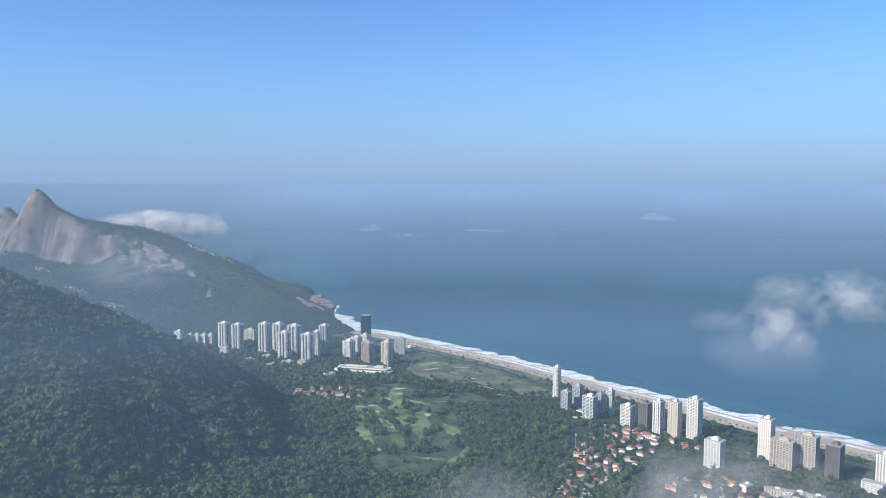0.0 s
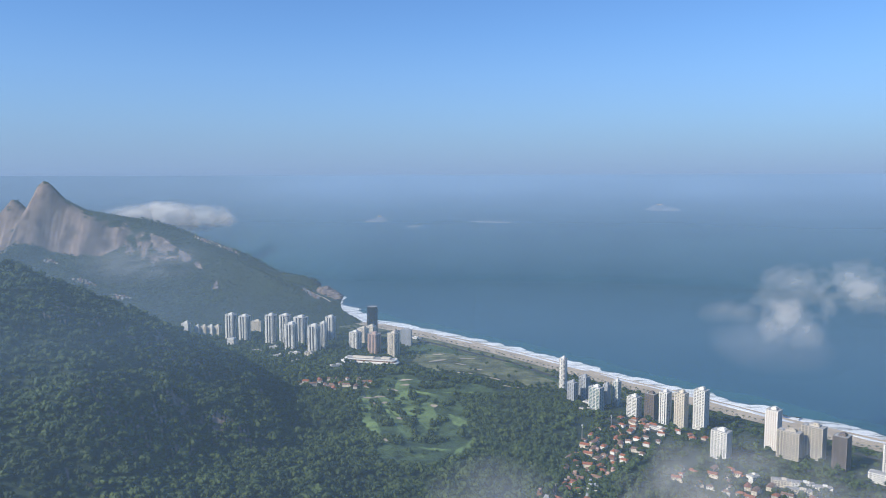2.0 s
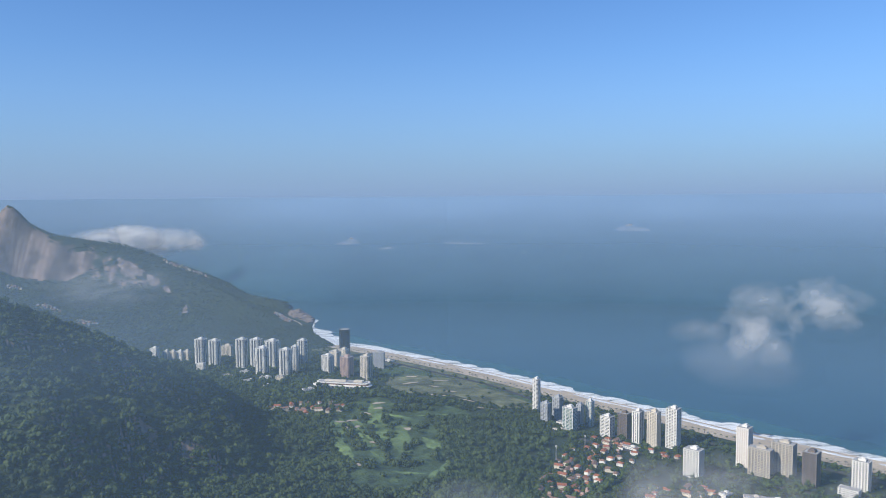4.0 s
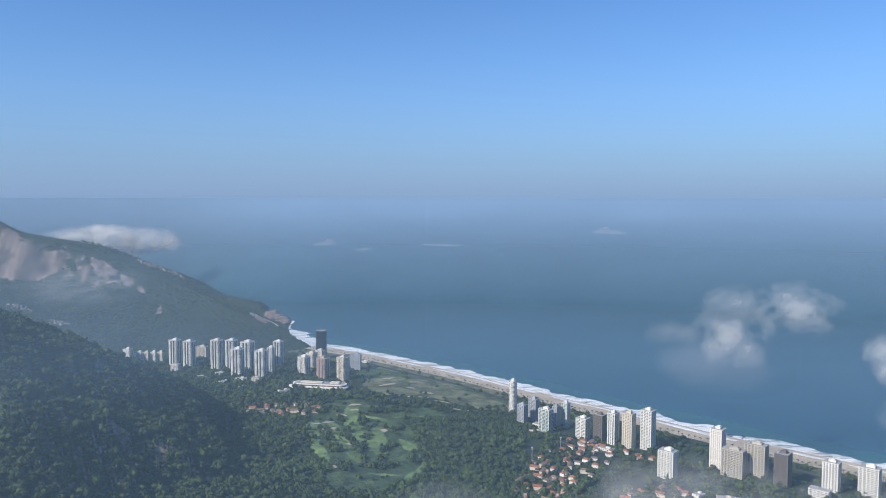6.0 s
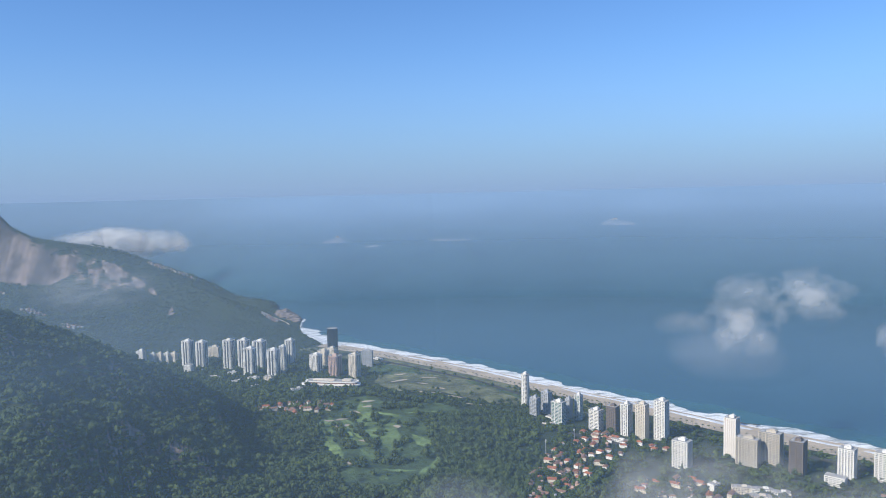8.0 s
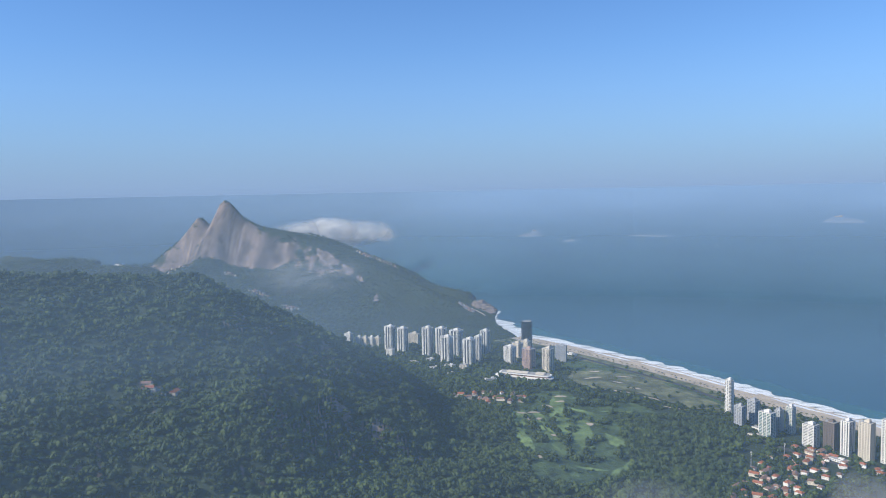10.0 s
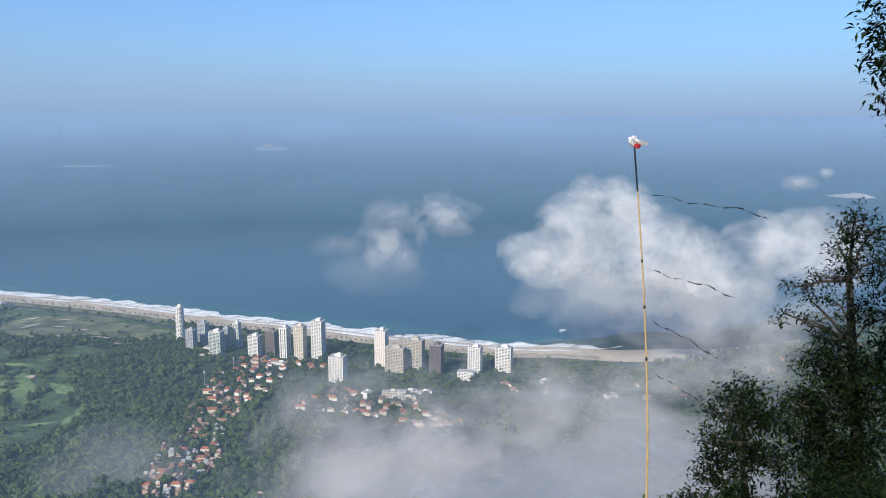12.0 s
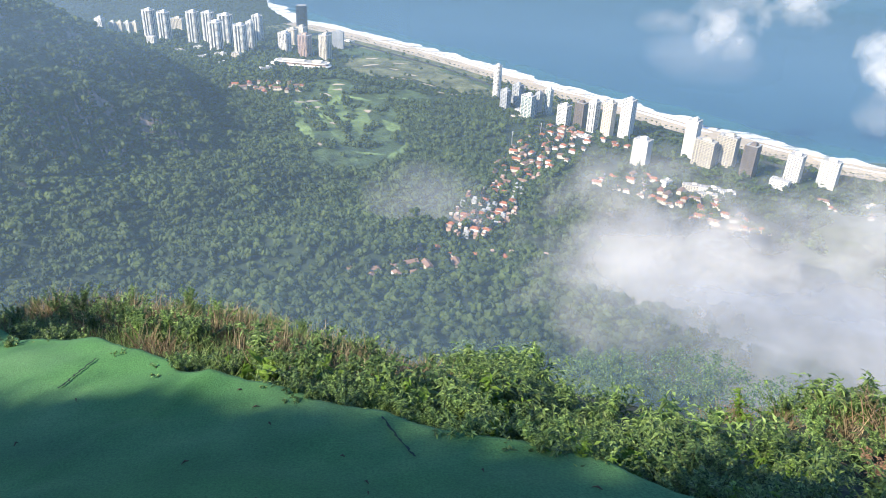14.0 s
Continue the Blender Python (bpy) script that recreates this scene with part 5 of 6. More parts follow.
                if len(bm.faces):
                    part(nm, bm, material, thread)
                else:
                    bm.free()
                k2 += run + r.choice((1, 2, 3))
    return ob


pole()

# ---- building materials ----
M_WHITE = plain("white_painted_concrete", (0.90, 0.86, 0.78), 0.85, scale=0.06, vary=0.10)
M_CREAM = plain("cream_render", (0.82, 0.72, 0.57), 0.85, scale=0.06, vary=0.18)
M_PINK = plain("pinkish_tiles", (0.60, 0.41, 0.33), 0.7, scale=0.06, vary=0.2)
M_BEIGE = plain("beige_concrete", (0.60, 0.53, 0.43), 0.9, scale=0.06, vary=0.22)
M_GREY = plain("grey_concrete", (0.48, 0.49, 0.50), 0.9, scale=0.06, vary=0.22)
M_BROWN = plain("brown_cladding", (0.20, 0.155, 0.13), 0.8, scale=0.06, vary=0.22)
M_GREEN_GLASS = plain("greenish_glazing", (0.15, 0.24, 0.23), 0.25, scale=0.05, vary=0.3)
M_GLASS = plain("dark_window_glass", (0.10, 0.115, 0.13), 0.22, scale=0.08, vary=0.4)
M_BLACK_GLASS = plain("black_curtain_glass", (0.022, 0.027, 0.036), 0.3, scale=0.04, vary=0.3)
M_ROOF_GREY = plain("roof_felt", (0.40, 0.39, 0.37), 0.95, scale=0.1, vary=0.3)
M_TILE = plain("red_clay_roof_tiles", (0.40, 0.145, 0.075), 0.9, scale=0.3, vary=0.35, bump=0.1)
M_TILE_OLD = plain("weathered_brown_tiles", (0.30, 0.18, 0.13), 0.9, scale=0.3, vary=0.35)
M_BRICK = plain("bare_brick", (0.33, 0.19, 0.14), 0.95, scale=0.4, vary=0.3)

COAST_TURN = -45.0
WHITE_TOWERS = "towers of the beach district"


def tower(x, y, w, d, h, skin, style, label, glass=None, cut=0.0, turn=COAST_TURN, name="apartment_tower", storey=3.1, crown=True, base=None, strips=0):
    """A block of flats: core, floor slabs, glazing bands, piers and roof housing, each storey built."""
    glass = glass or M_GLASS
    ob = new(name)
    put(ob, x, y, (float(land(np.array([x]), np.array([y]))[0]) - 1.0) if base is None else base, turn)
    tagged(ob, label, "building", WHITE_TOWERS)
    inset = {"band": 1.8, "grid": 1.5}.get(style, 1.2)
    floors = max(2, int(h / storey))
    top = floors * storey + 1.0
    part("core", prism_mesh("core", glass if style != "solid" else skin, (foot(w - inset, d - inset, cut), 0, top, (0, 0))), parent=ob)
    deep = {"band": 1.6, "grid": 1.5, "pier": 1.2, "glass": 0.7, "solid": 1.0}[style]
    slab = prism_mesh("floor_slab", skin, (foot(w, d, cut), 0, deep, (0, 0)))
    for k in range(floors):
        put(part("floor_slab", slab, parent=ob), 0, 0, 1.0 + k * storey)
    roof = put(part("roof_slab", prism_mesh("roof_slab", skin, (foot(w + 0.3, d + 0.3, cut), 0, 1.5, (0, 0))), parent=ob), 0, 0, top)
    put(part("roof_deck", prism_mesh("roof_deck", M_ROOF_GREY, (foot(w - 1.2, d - 1.2, cut), 0, 0.3, (0, 0))), parent=ob), 0, 0, top + 1.35)
    if crown:
        part("roof_housing", prism_mesh("roof_housing", skin, (foot(w * 0.45, d * 0.5), 1.5, 5.2, (w * 0.05, 0)), (foot(w * 0.22, d * 0.28), 5.2, 7.4, (w * 0.1, 0))), parent=roof)
        part("water_tank", prism_mesh("water_tank", M_GREY, (foot(w * 0.16, d * 0.2, 0.8), 1.5, 3.6, (-w * 0.32, -d * 0.2))), parent=roof)
    step = {"band": w / 2.0, "grid": 5.6, "pier": 4.6, "glass": w / 3.0, "solid": 5.0}[style]
    thick = {"band": 1.6, "grid": 1.7, "pier": 2.2, "glass": 1.0, "solid": 2.6}[style]
    out = 0.35
    for length, other, flip in ((w, d, False), (d, w, True)):
        # dark strips, set proud of the slabs, stand in for the recess columns
        for k in range(strips):
            wide = (length - 2 * cut) / (2 * strips + 1)
            u = wide * (2 * k + 1.5) - (length - 2 * cut) / 2
            strip_mesh = prism_mesh("window_strip", glass, (foot(0.7, wide) if flip else foot(wide, 0.7), 2.0, top - 1.2, (0, 0)))
            for side in (-1, 1):
                o = side * (other / 2 - 0.1)
                put(part("window_strip", strip_mesh, parent=ob), o if flip else u, u if flip else o)
    pier = prism_mesh("pier", skin, (foot(thick, thick), 0, top, (0, 0)))
    for length, other, flip in ((w, d, False), (d, w, True)):
        n = max(2, round((length - thick) / step)) + 1
        for side in (-1, 1):
            for k in range(n):
                if cut and (k in (0, n - 1)):
                    continue
                u = -length / 2 + thick / 2 + k * (length - thick) / (n - 1)
                o = side * (other / 2 - thick / 2 + out)
                if flip and (k in (0, n - 1)):
                    continue
                put(part("pier", pier, parent=ob), o if flip else u, u if flip else o)
    return ob


L_WHITE = "tall white apartment tower with balcony bands, near the beach"
L_LEFT = "white apartment tower with rounded corners at the mountain foot"
# beside the beach, one after another along the shore
tower(272, 1752, 17, 15, 78, M_WHITE, "pier", "slender white tower with vertical ribs beside the beach", cut=3.5)
tower(280, 1664, 19, 15, 44, M_GREY, "grid", "grey apartment block with small square windows")
tower(312, 1692, 20, 16, 52, M_GREY, "grid", "bluish grey apartment block behind a lower one")
tower(322, 1603, 28, 17, 50, M_WHITE, "glass", "apartment block glazed in pale green", M_GREEN_GLASS)
tower(350, 1625, 12, 14, 52, M_GREY, "pier", "narrow grey block with vertical ribs")
tower(374, 1633, 14, 13, 56, M_WHITE, "glass", "narrow tower with green glass and a white edge", M_GREEN_GLASS)
tower(393, 1554, 24, 20, 46, M_WHITE, "band", "white apartment block with deep balcony bands")
tower(427, 1545, 22, 17, 53, M_BROWN, "grid", "brown apartment block with dark windows")
tower(448, 1516, 17, 20, 66, M_WHITE, "pier", "white tower with two dark vertical window strips", strips=2)
tower(473, 1490, 22, 18, 74, M_CREAM, "grid", "tall cream apartment tower with small windows")
tower(510, 1480, 24, 21, 81, M_WHITE, "grid", "tall white apartment tower, the highest of its row")
tower(491, 1314, 30, 22, 57, M_WHITE, "grid", "white apartment tower standing apart in the mist", base=2)
tower(609, 1371, 23, 22, 77, M_WHITE, "pier", "tall white and pink striped tower", M_PINK)
tower(618, 1322, 40, 19, 52, M_BEIGE, "grid", "broad beige apartment slab with recessed windows")
tower(662, 1324, 38, 22, 60, M_BEIGE, "grid", "broad beige apartment slab beside another")
tower(686, 1272, 24, 25, 60, M_BROWN, "band", "dark brown block with pale balcony bands")
tower(759, 1243, 26, 22, 55, M_WHITE, "pier", "white apartment tower with vertical ribs near the beach")
tower(720, 1212, 32, 18, 17, M_WHITE, "grid", "low white block in front of a tower", crown=False)
tower(815, 1222, 32, 22, 52, M_WHITE, "grid", "white apartment tower with a grid of balconies")
# at the foot of the mountain
for x, y, w, h in ((-681, 2294, 31, 78), (-628, 2255, 31, 83), (-547, 2255, 31, 86), (-499, 2236, 31, 87), (-463, 2151, 33, 80), (-450, 2228, 36, 84), (-391, 2123, 32, 80), (-374, 2182, 20, 76),
                   (-369, 2286, 28, 76)):
    tower(x, y, w, w * 0.85, h, M_WHITE, "band", L_LEFT, cut=5, turn=-20, strips=2)
tower(-627, 2395, 34, 18, 38, M_CREAM, "pier", "cream slab block with vertical ribs", turn=-10)
for k in range(4):
    tower(-792 + 20 * k, 2310 + 4 * k, 17, 15, 37 - 2 * (k % 2), M_CREAM if k % 2 else M_WHITE, "pier", "middling cream apartment block at the wood's edge", turn=-15)
tower(-820, 2290, 22, 18, 46, M_WHITE, "grid", "white block rising over the wooded ridge", turn=-15, base=18)
tower(-650, 2190, 22, 16, 26, M_WHITE, "grid", "low white block in front of the towers", turn=-15, crown=False)
# round the hotel
tower(-250, 2395, 34, 34, 92, M_BLACK_GLASS, "glass", "dark round hotel tower clad in black glass", M_BLACK_GLASS, cut=16.6, crown=False, name="hotel_tower")
tower(-278, 2175, 31, 27, 52, M_WHITE, "pier", "white tower block with vertical ribs", cut=3, turn=-30, strips=2)
tower(-262, 2234, 30, 24, 52, M_CREAM, "pier", "cream tower block behind others", cut=3, turn=-30)
tower(-217, 2125, 32, 28, 57, M_PINK, "pier", "pinkish brown tower block with vertical ribs", cut=3, turn=-30, strips=2)
tower(-159, 2091, 28, 26, 68, M_CREAM, "pier", "cream tower block with vertical ribs", cut=3, turn=-30, strips=2)
tower(-131, 2234, 32, 16, 49, M_GREY, "solid", "plain grey slab block beside the beach", turn=-10)
tower(-240, 2272, 26, 20, 52, M_CREAM, "pier", "cream tower block in front of the hotel", turn=-30)


def mall(x, y, turn):
    ob = tagged(put(new("shopping_centre"), x, y, float(land(np.array([x]), np.array([y]))[0]) - 0.5, turn), "long low white shopping centre with terraced decks", "building")
    part("lower_floor", prism_mesh("lower_floor", M_GLASS, (foot(158, 34, 12), 0, 6, (0, 0))), parent=ob)
    part("terrace", prism_mesh("terrace", M_WHITE, (foot(164, 40, 15), 6, 8.5, (0, 0))), parent=ob)
    part("middle_floor", prism_mesh("middle_floor", M_BRICK, (foot(140, 26, 8), 8.5, 12.5, (4, 2))), parent=ob)
    part("terrace", prism_mesh("terrace", M_WHITE, (foot(148, 32, 12), 12.5, 15, (2, 2))), parent=ob)
    part("roof_hall", prism_mesh("roof_hall", M_CREAM, (foot(60, 14), 15, 18, (-20, 3)), (foot(24, 16), 15, 19, (45, 3))), parent=ob)
    part("roof_deck", prism_mesh("roof_deck", M_ROOF_GREY, (foot(138, 26, 10), 15, 15.4, (2, 2))), parent=ob)
    for k in range(14):
        part("column", prism_mesh("column", M_WHITE, (foot(1.6, 1.6), 0, 6, (-68 + 10.4 * k, -18.2))), parent=ob)
    return ob


mall(-216, 1996, -14)


def block(x, y, w, d, h, turn, skin, label):
    """A low flat-roofed block of flats or offices."""
    ob = tagged(put(new("low_block"), x, y, float(land(np.array([x]), np.array([y]))[0]) - 1, turn), label, "building", "low blocks of the district")
    part("wall", prism_mesh("wall", skin, (foot(w, d), 0, h, (0, 0))), parent=ob)
    part("roof", prism_mesh("roof", M_ROOF_GREY, (foot(w - 0.8, d - 0.8), h, h + 0.35, (0, 0))), parent=ob)
    part("roof_housing", prism_mesh("roof_housing", skin, (foot(w * 0.25, d * 0.4), h + 0.35, h + 2.8, (w * 0.15, 0))), parent=ob)
    pane = prism_mesh("window", M_GLASS, (foot(2.2, 0.3), 0, 1.4, (0, 0)))
    for fl in range(int(h / 3)):
        for k in range(int(w / 4.5)):
            put(part("window", pane, parent=ob), -w / 2 + 2.6 + 4.5 * k, -d / 2 - 0.05, 1.2 + 3 * fl)
    return ob


L_LOW = "low white flat-roofed block among the trees"
for k, (x, y, w, d, h, turn) in enumerate(((545, 1190, 30, 14, 13, -20), (575, 1178, 34, 14, 13, -20), (600, 1165, 30, 13, 12, -20), (560, 1160, 40, 12, 9, -20), (505, 1205, 18, 14, 14, 30), (-440, 2080, 30, 14, 12, -10),
                                          (-395, 2060, 22, 16, 18, -10), (-480, 2060, 34, 12, 9, 5), (-300, 1940, 30, 16, 12, 20), (-560, 2120, 36, 14, 8, -20), (-520, 2170, 26, 12, 8, 10), (-420, 2000, 22, 12, 8, 15),
                                          (840, 1120, 26, 14, 8, 20), (905, 1000, 22, 14, 7, -10), (330, 1640, 60, 20, 5, -45), (300, 1600, 30, 12, 4, -45), (420, 1470, 36, 14, 7, -45), (-110, 2330, 50, 16, 6, -45))):
    block(x, y, w, d, h, turn, M_WHITE if k % 3 else M_CREAM, L_LOW)


# ---- houses ----
def house(w, d, h, skin, tile, hip, name="house", label=""):
    ob = new(name)
    tagged(ob, label, "house", "houses of the hillside quarter")
    part("wall", prism_mesh("wall", skin, (foot(w, d), -3, h, (0, 0)), (foot(w * 0.45, d * 0.4), -3, h * 0.7, (w * 0.45, -d * 0.5))), parent=ob)
    bm = bmesh.new()
    e, rise = 0.6, d * 0.28
    lo = [bm.verts.new((sx * (w / 2 + e), sy * (d / 2 + e), h)) for sx, sy in ((-1, -1), (1, -1), (1, 1), (-1, 1))]
    r = [bm.verts.new((s * (w / 2 - (d * 0.4 if hip else -e)), 0, h + rise)) for s in (-1, 1)]
    for q in ((lo[0], lo[1], r[1], r[0]), (lo[2], lo[3], r[0], r[1]), (lo[1], lo[2], r[1]), (lo[3], lo[0], r[0]), (lo[3], lo[2], lo[1], lo[0])):
        bm.faces.new(q)
    part("roof", bm, tile, ob)
    pane = prism_mesh("window", M_GLASS, (foot(1.5, 0.25), 0, 1.3, (0, 0)))
    for k in range(int(w / 3.2)):
        put(part("window", pane, parent=ob), -w / 2 + 1.8 + 3.2 * k, -d / 2 - 0.04, h - 2.2)
    return ob


def shack(w, d, h, skin, label, top=None):
    ob = new("hillside_house")
    tagged(ob, label, "house", "houses of the hillside quarter")
    part("wall", prism_mesh("wall", skin, (foot(w, d), -4, h, (0, 0))), parent=ob)
    part("roof", prism_mesh("roof", top or M_ROOF_GREY, (foot(w + 0.5, d + 0.5), h, h + 0.25, (0, 0))), parent=ob)
    part("upper_room", prism_mesh("upper_room", skin, (foot(w * 0.5, d * 0.8), h + 0.25, h + 2.8, (w * 0.2, 0))), parent=ob)
    pane = prism_mesh("window", M_GLASS, (foot(1.2, 0.25), 0, 1.1, (0, 0)))
    for k in range(2):
        put(part("window", pane, parent=ob), -w / 4 + k * w / 2, -d / 2 - 0.04, h - 2)
    return ob


KINDS = [house(13, 9, 6, M_WHITE, M_TILE, True, label="white house with a red clay tile roof"), house(16, 10, 6.5, M_CREAM, M_TILE, False, label="cream house with a red gabled roof"),
         house(11, 8, 5.5, M_WHITE, M_TILE_OLD, True, label="white house with a weathered brown roof"), house(18, 9, 7, M_CREAM, M_TILE_OLD, False, label="long cream house with a brown tile roof"),
         house(12, 10, 6, M_BEIGE, M_TILE, True, label="beige house with a red hipped roof")]
SHACKS = [shack(8, 7, 6, M_PINK, "pinkish hillside house with a flat tiled roof", M_TILE_OLD), shack(7, 7, 8, M_BRICK, "bare brick hillside house with a tiled roof", M_TILE), shack(9, 6, 5, M_CREAM, "cream hillside house with a brown roof", M_TILE_OLD),
          shack(7, 8, 7, M_GREY, "grey concrete hillside house")]


def settle(kinds, count, cx, cy, a, b, turn, seed, gap=9.0):
    """Spread copies over an oval quarter, none on another."""
    rng = random.Random(seed)
    taken = []
    for _ in range(count * 12):
        if len(taken) >= count:
            break
        q, t = math.sqrt(rng.random()), rng.uniform(0, 6.283)
        u, w = a * q * math.cos(t), b * q * math.sin(t)
        c, s = math.cos(radians(turn)), math.sin(radians(turn))
        x, y = cx + u * c - w * s, cy + u * s + w * c
        if any((x - p) ** 2 + (y - r) ** 2 < gap * gap for p, r in taken):
            continue
        taken.append((x, y))
        copy_thing(rng.choice(kinds), pose(x, y, float(land(np.array([x]), np.array([y]))[0]), 0, 0, rng.choice((0, 90)) + turn + rng.uniform(-15, 15)))


settle(KINDS + SHACKS[:1], 34, 330, 1390, 130, 70, 60, 1, 20)
settle(KINDS + SHACKS[:1], 22, 250, 1270, 85, 45, 60, 2, 17)
settle(SHACKS + KINDS[:1], 80, 165, 1060, 150, 42, 66, 3, 11)
settle(KINDS, 30, 475, 1180, 110, 70, -30, 4, 17)
settle(KINDS, 16, 545, 1050, 65, 40, -30, 5, 15)
settle(KINDS, 24, -270, 1780, 100, 55, 10, 6, 15)
settle(KINDS, 12, 420, 1470, 110, 25, -45, 7, 16)
settle(SHACKS, 90, -2230, 3540, 150, 75, -35, 8, 9)
settle(SHACKS, 30, -1530, 3090, 60, 26, -20, 9, 9)
settle(SHACKS, 26, -1290, 2890, 50, 24, -20, 18, 9)
settle(SHACKS, 14, -1898, 3520, 40, 20, -20, 17, 9)
settle(SHACKS[:1] + SHACKS[2:3], 26, -1150, 3700, 130, 12, -14, 10, 10)
settle(SHACKS[:1] + SHACKS[3:], 26, -590, 3165, 130, 16, -62, 11, 12)
settle(KINDS, 9, 900, 1040, 170, 60, -35, 12, 20)
settle(KINDS, 12, 1330, 860, 170, 70, -50, 13, 22)
settle(KINDS[2:4], 9, 20, 755, 75, 22, 20, 14, 16)
settle(SHACKS[:1] + KINDS[:1], 8, 130, 850, 90, 30, 10, 15, 18)
settle(KINDS, 5, -640, 960, 30, 14, 20, 16, 14)
for ob in KINDS + SHACKS:
    for c in ob.children:
        bpy.data.objects.remove(c)
    bpy.data.objects.remove(ob)


# ---- masts and palms ----
M_STEEL = plain("galvanised_steel", (0.45, 0.46, 0.47), 0.5, 0.6, scale=0.5)
for x, y, h in ((253, 1387, 38), (330, 1485, 26)):
    ob = tagged(put(new("radio_mast"), x, y, float(land(np.array([x]), np.array([y]))[0]) - 1), "slender grey lattice radio mast above the houses", "mast")
    part("shaft", prism_mesh("shaft", M_STEEL, (foot(1.6, 1.6, 0.3), 0, h * 0.6, (0, 0)), (foot(1.0, 1.0, 0.2), h * 0.6, h, (0, 0))), parent=ob)
    part("aerial", prism_mesh("aerial", M_WHITE, (foot(2.6, 0.8), h - 4, h - 1, (0, 0)), (foot(0.8, 2.6), h - 7, h - 5, (0, 0))), parent=ob)

M_FROND = leafy("palm_fronds", (0.03, 0.06, 0.02), (0.07, 0.11, 0.03), 0.6)
M_TRUNK = plain("tree_bark", (0.13, 0.10, 0.075), 0.95, scale=2.0, vary=0.4, bump=0.02)


def palm():
    ob = tagged(new("palm_tree"), "small coconut palm in the row along the beach", "palm", "palms along the beach")
    part("trunk", tube(bmesh.new(), [(0, 0, -1), (0.3, 0, 4), (0.5, 0, 8)], [0.35, 0.28, 0.22]), M_TRUNK, ob)
    bm = bmesh.new()
    for k in range(11):
        a = k * 0.571
        c, s = math.cos(a), math.sin(a)
        last = None
        for j in range(5):
            q = j / 4
            r, z, wd = 3.6 * q, 8 + 1.2 * math.sin(q * 2.6) - 1.8 * q * q, 0.7 * (1 - q * 0.8)
            pair = [bm.verts.new((0.5 + r * c - sd * wd * s, r * s + sd * wd * c, z - 0.3 * abs(sd))) for sd in (-1, 0, 1)]
            if last:
                for i in range(2):
                    bm.faces.new((last[i], last[i + 1], pair[i + 1], pair[i]))
            last = pair
    part("crown", bm, M_FROND, ob)
    return ob


first_palm = palm()
rng = random.Random(5)
line = np.array(SHORE, float)
for k in range(150):
    t = 0.03 + 0.74 * k / 150
    at = t * (len(line) - 1)
    i, q = int(at), at - int(at)
    p = line[i] * (1 - q) + line[i + 1] * q + np.array((-0.71, -0.71)) * (64 + rng.uniform(-4, 8)) + rng.uniform(-3, 3)
    m = pose(p[0], p[1], float(land(p[0:1], p[1:2])[0]), 0, 0, rng.uniform(0, 360))
    if k:
        copy_thing(first_palm, m)
    else:
        first_palm.matrix_basis = m


# ---- islands and boat ----
M_ISLE = plain("bare_island_rock", (0.40, 0.385, 0.38), 0.95, scale=0.02, vary=0.35, bump=1.0)


def island(x, y, z, w, h, seed, label):
    n, m = 40, 8
    a = np.linspace(0, 2 * np.pi, n, endpoint=False)
    v = []
    for k in range(m + 1):
        q = k / m
        px, py = np.cos(a) * (1 - q) * w / 2, np.sin(a) * (1 - q) * min(w / 5, 14)
        hump = h * (1 - (1 - q) ** 2) * (0.75 + 0.35 * np.sin(a * 1 + seed) + 0.12 * np.sin(5 * a + seed))
        v.append(np.stack([px + w * 0.12 * q * math.sin(seed), py, hump - 6], -1))
    v = np.concatenate(v)
    i = np.arange(m)[:, None] * n + np.arange(n)[None, :]
    j = np.arange(m)[:, None] * n + (np.arange(n)[None, :] + 1) % n
    f = np.stack([i, j, j + n, i + n], -1).reshape(-1, 4)
    ob = new("island", mesh_np("island", v, f, M_ISLE))
    put(ob, x, y, z, -math.degrees(math.atan2(x, y)))
    return tagged(ob, label, "island", "rocky islands off the coast")


def at_sea(az, r):
    x, y = r * math.sin(radians(az)), r * math.cos(radians(az))
    return x, y, float(sea_height(np.array([x]), np.array([y]))[0])


island(*at_sea(-5.66, 4412), 165, 34, 1.0, "small pale rocky island far off in the haze")
island(*at_sea(-2.86, 4351), 130, 11, 2.0, "flat rocky islet barely above the sea")
island(*at_sea(3.72, 4405), 540, 8, 4.0, "long flat rocky islet in the haze")
island(*at_sea(16.06, 4551), 240, 36, 5.6, "large humped rocky island far off in the haze")
island(*at_sea(57.4, 4136), 260, 24, 2.6, "low island far off in the haze")


# ---- far city, ship and skerry ----
def far_city():
    rng = np.random.RandomState(6)
    vs, fs = [], []
    box = np.array([(sx, sy, sz) for sz in (0, 1) for sx, sy in ((-1, -1), (1, -1), (1, 1), (-1, 1))], float)
    quads = np.array([(0, 1, 5, 4), (1, 2, 6, 5), (2, 3, 7, 6), (3, 0, 4, 7), (4, 5, 6, 7)])
    for k in range(150):
        az, r = radians(rng.uniform(-46, -31.0)), rng.uniform(4380, 4560)
        w, d, h = rng.uniform(9, 22), rng.uniform(8, 14), rng.uniform(25, 75)
        v = box * np.array([w, d, h]) + np.array([r * math.sin(az), r * math.cos(az), float(sea_height(np.array([r * math.sin(az)]), np.array([r * math.cos(az)]))[0]) - 3])
        fs.append(quads + 8 * k)
        vs.append(v)
    tagged(new("far_city", mesh_np("far_city", np.concatenate(vs), np.concatenate(fs), M_WHITE)), "pale city blocks far off in the haze", "city", kind="stuff")


far_city()


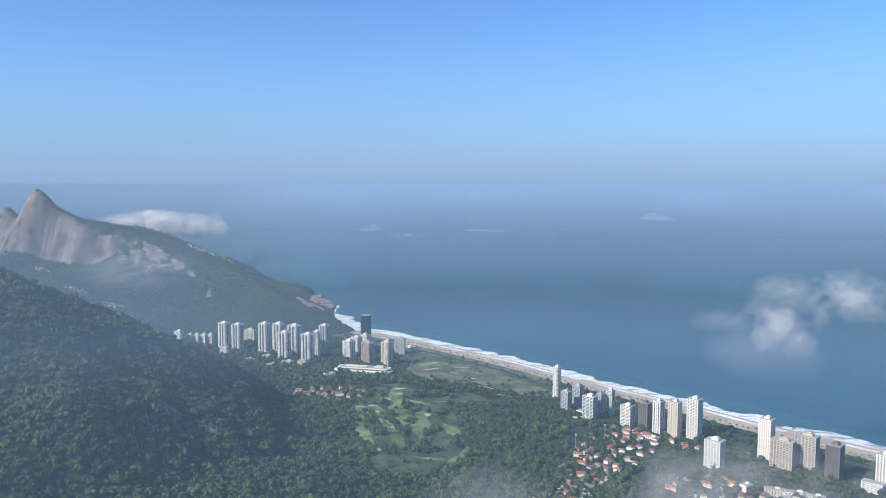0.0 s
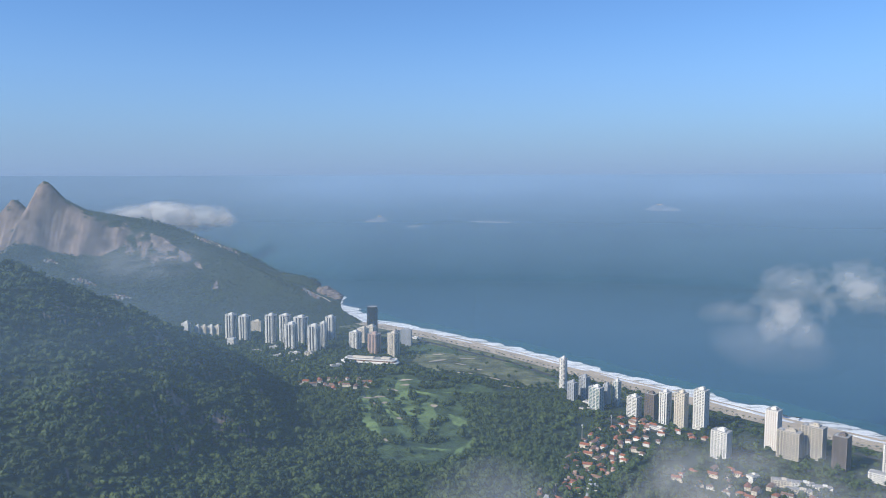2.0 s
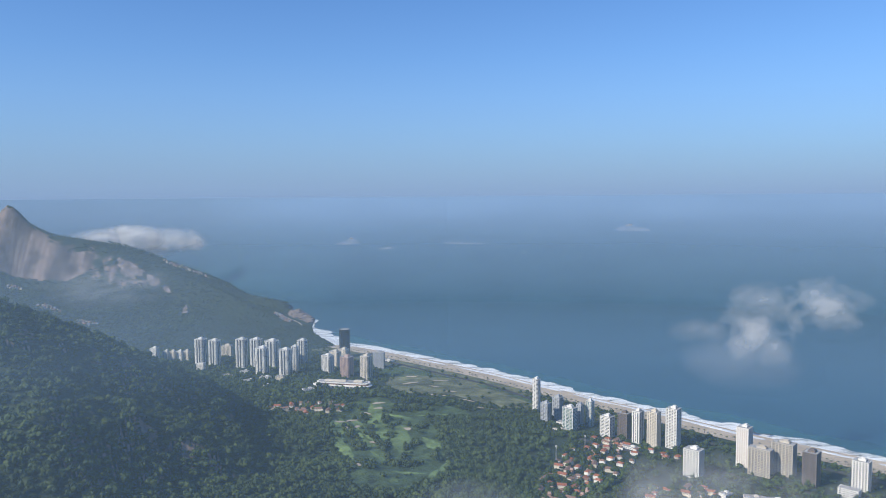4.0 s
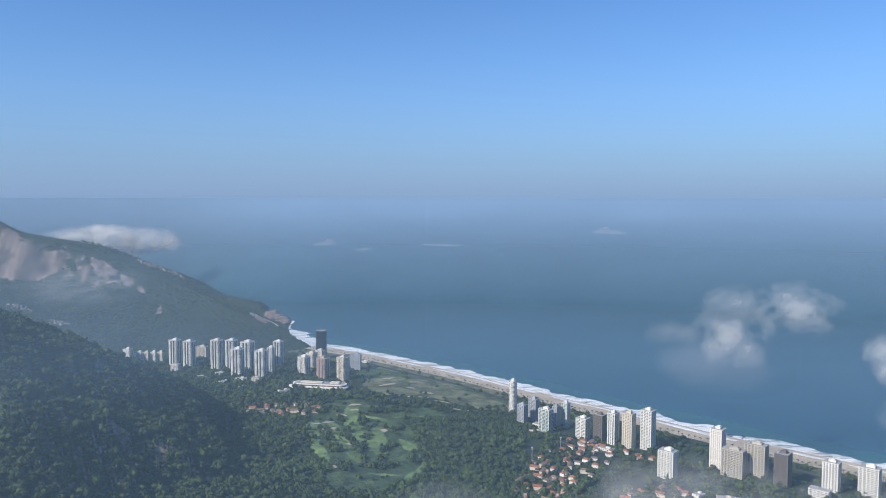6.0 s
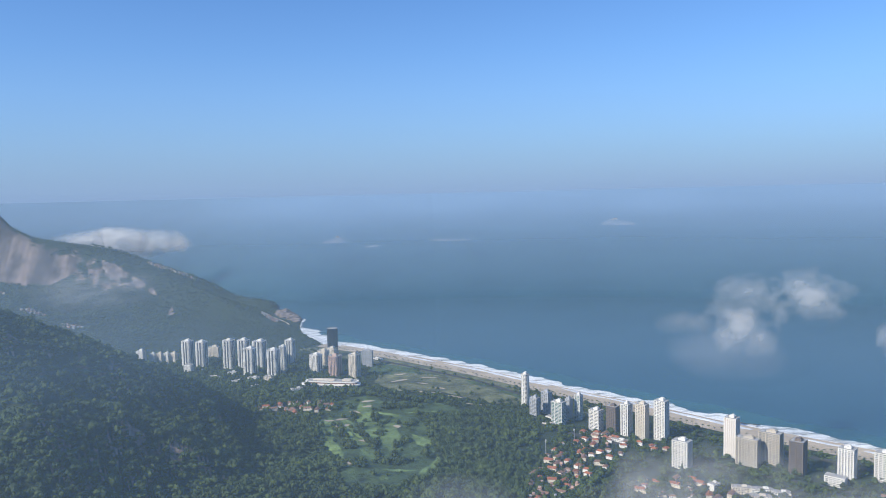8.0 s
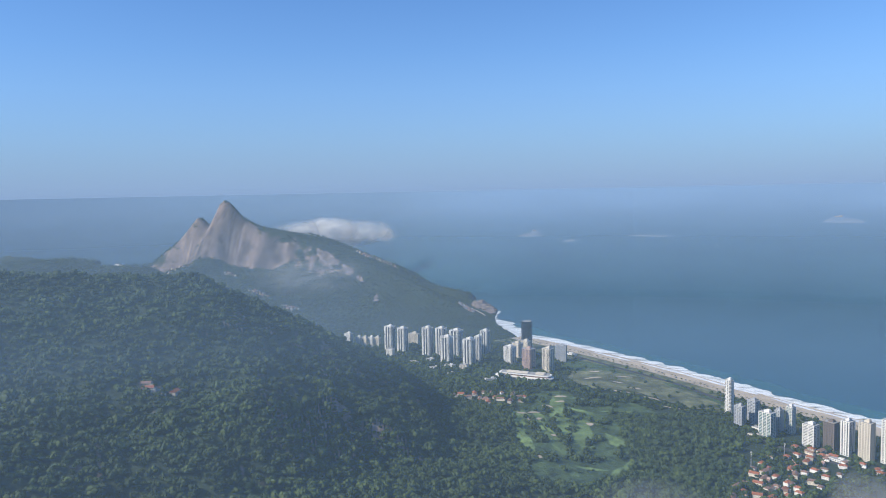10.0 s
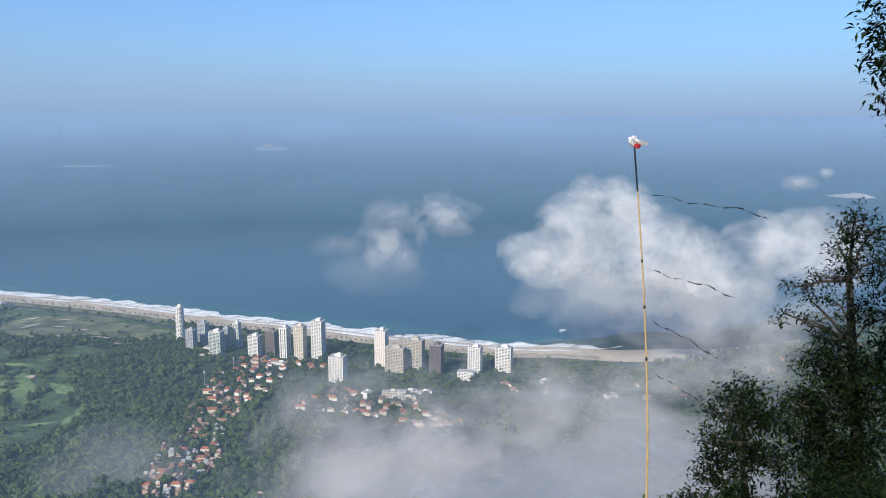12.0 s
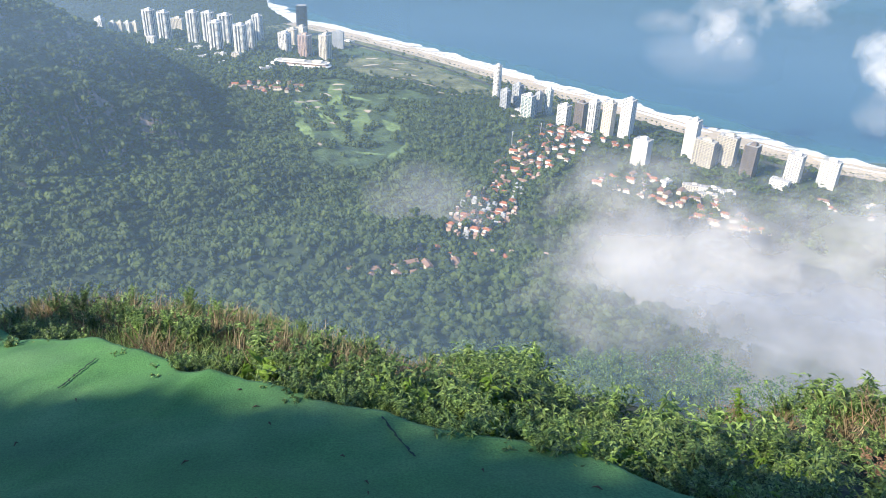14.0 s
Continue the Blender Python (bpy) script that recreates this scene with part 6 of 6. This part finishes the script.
def ship(x, y, z, turn):
    ob = tagged(put(new("ship"), x, y, z, turn), "small white ship far out at sea", "ship")
    hull = bmesh.new()
    prism([(-8, -2), (6, -2), (9, 0), (6, 2), (-8, 2)], -1, 2.5, hull)
    part("hull", hull, M_WHITE, ob)
    part("wheelhouse", prism_mesh("wheelhouse", M_WHITE, (foot(5, 3), 2.5, 6, (-3, 0))), parent=ob)


ship(*at_sea(7.9, 4290), 70)

rocks = tagged(put(new("skerry"), 1105, 1407, -1.0, 20), "low dark rocks awash in foam off the beach", "rock")
for k, (u, w, s) in enumerate(((0, 0, 5), (7, 3, 4), (12, 9, 3.5), (3, -8, 3))):
    bm = bmesh.new()
    bmesh.ops.create_icosphere(bm, subdivisions=2, radius=s)
    for p in bm.verts:
        p.co *= 1 + 0.5 * noise.noise(p.co * 0.4 + Vector((k, 0, 0)))
        p.co.z *= 0.45
        p.co += Vector((u, w, 0))
    part("boulder", bm, M_ISLE, rocks)
v, f = blob(1105 + 5, 1407 + 2, 13, 8, 30, 2.0, 0)
v[:, 2] = 1.2
tagged(new("rock_foam", mesh_np("rock_foam", v, f, M_FOAM)), "white foam washing round low rocks", "foam", kind="stuff")

# the point's coast road, a pale line above the rocks
v, f = strip([(-640, 3290), (-590, 3200), (-540, 3120), (-505, 3060), (-475, 2980)], (-3, 3), lambda x, y: land(x, y) + 3.0, 8)
tagged(new("coast_road", mesh_np("coast_road", v, f, M_SAND)), "pale coast road round the rocky point", "road", kind="structure")
for k, (x, y, w, h) in enumerate(((-475, 3150, 26, 9), (-500, 3190, 34, 14), (-468, 3110, 20, 6), (-530, 3250, 40, 16), (-555, 3300, 40, 20))):
    bm = bmesh.new()
    bmesh.ops.create_icosphere(bm, subdivisions=3, radius=1.0)
    for p in bm.verts:
        p.co *= 1 + 0.35 * noise.noise(p.co * 1.7 + Vector((k * 3.1, 0, 0))) + 0.15 * noise.noise(p.co * 5)
        p.co = Vector((p.co.x * w, p.co.y * w * 1.3, p.co.z * h))
    tagged(put(part("shore_rock", bm, M_GRANITE), x, y, float(land(np.array([x]), np.array([y]))[0])), "bare brown rock at the tip of the point", "rock", "rocks of the point")

# bare granite on the mountain's wooded face
for k, (cx, cy, a, c, turn) in enumerate(SCARS):
    v, f = blob(cx, cy, a, c, turn, k * 1.9 + 0.4, 3.0)
    tagged(new("rock_slab", mesh_np("rock_slab", v, f, M_GRANITE, True)), "bare pale granite slab streaked down the wooded mountain", "rock", "granite slabs of the mountain", "structure")
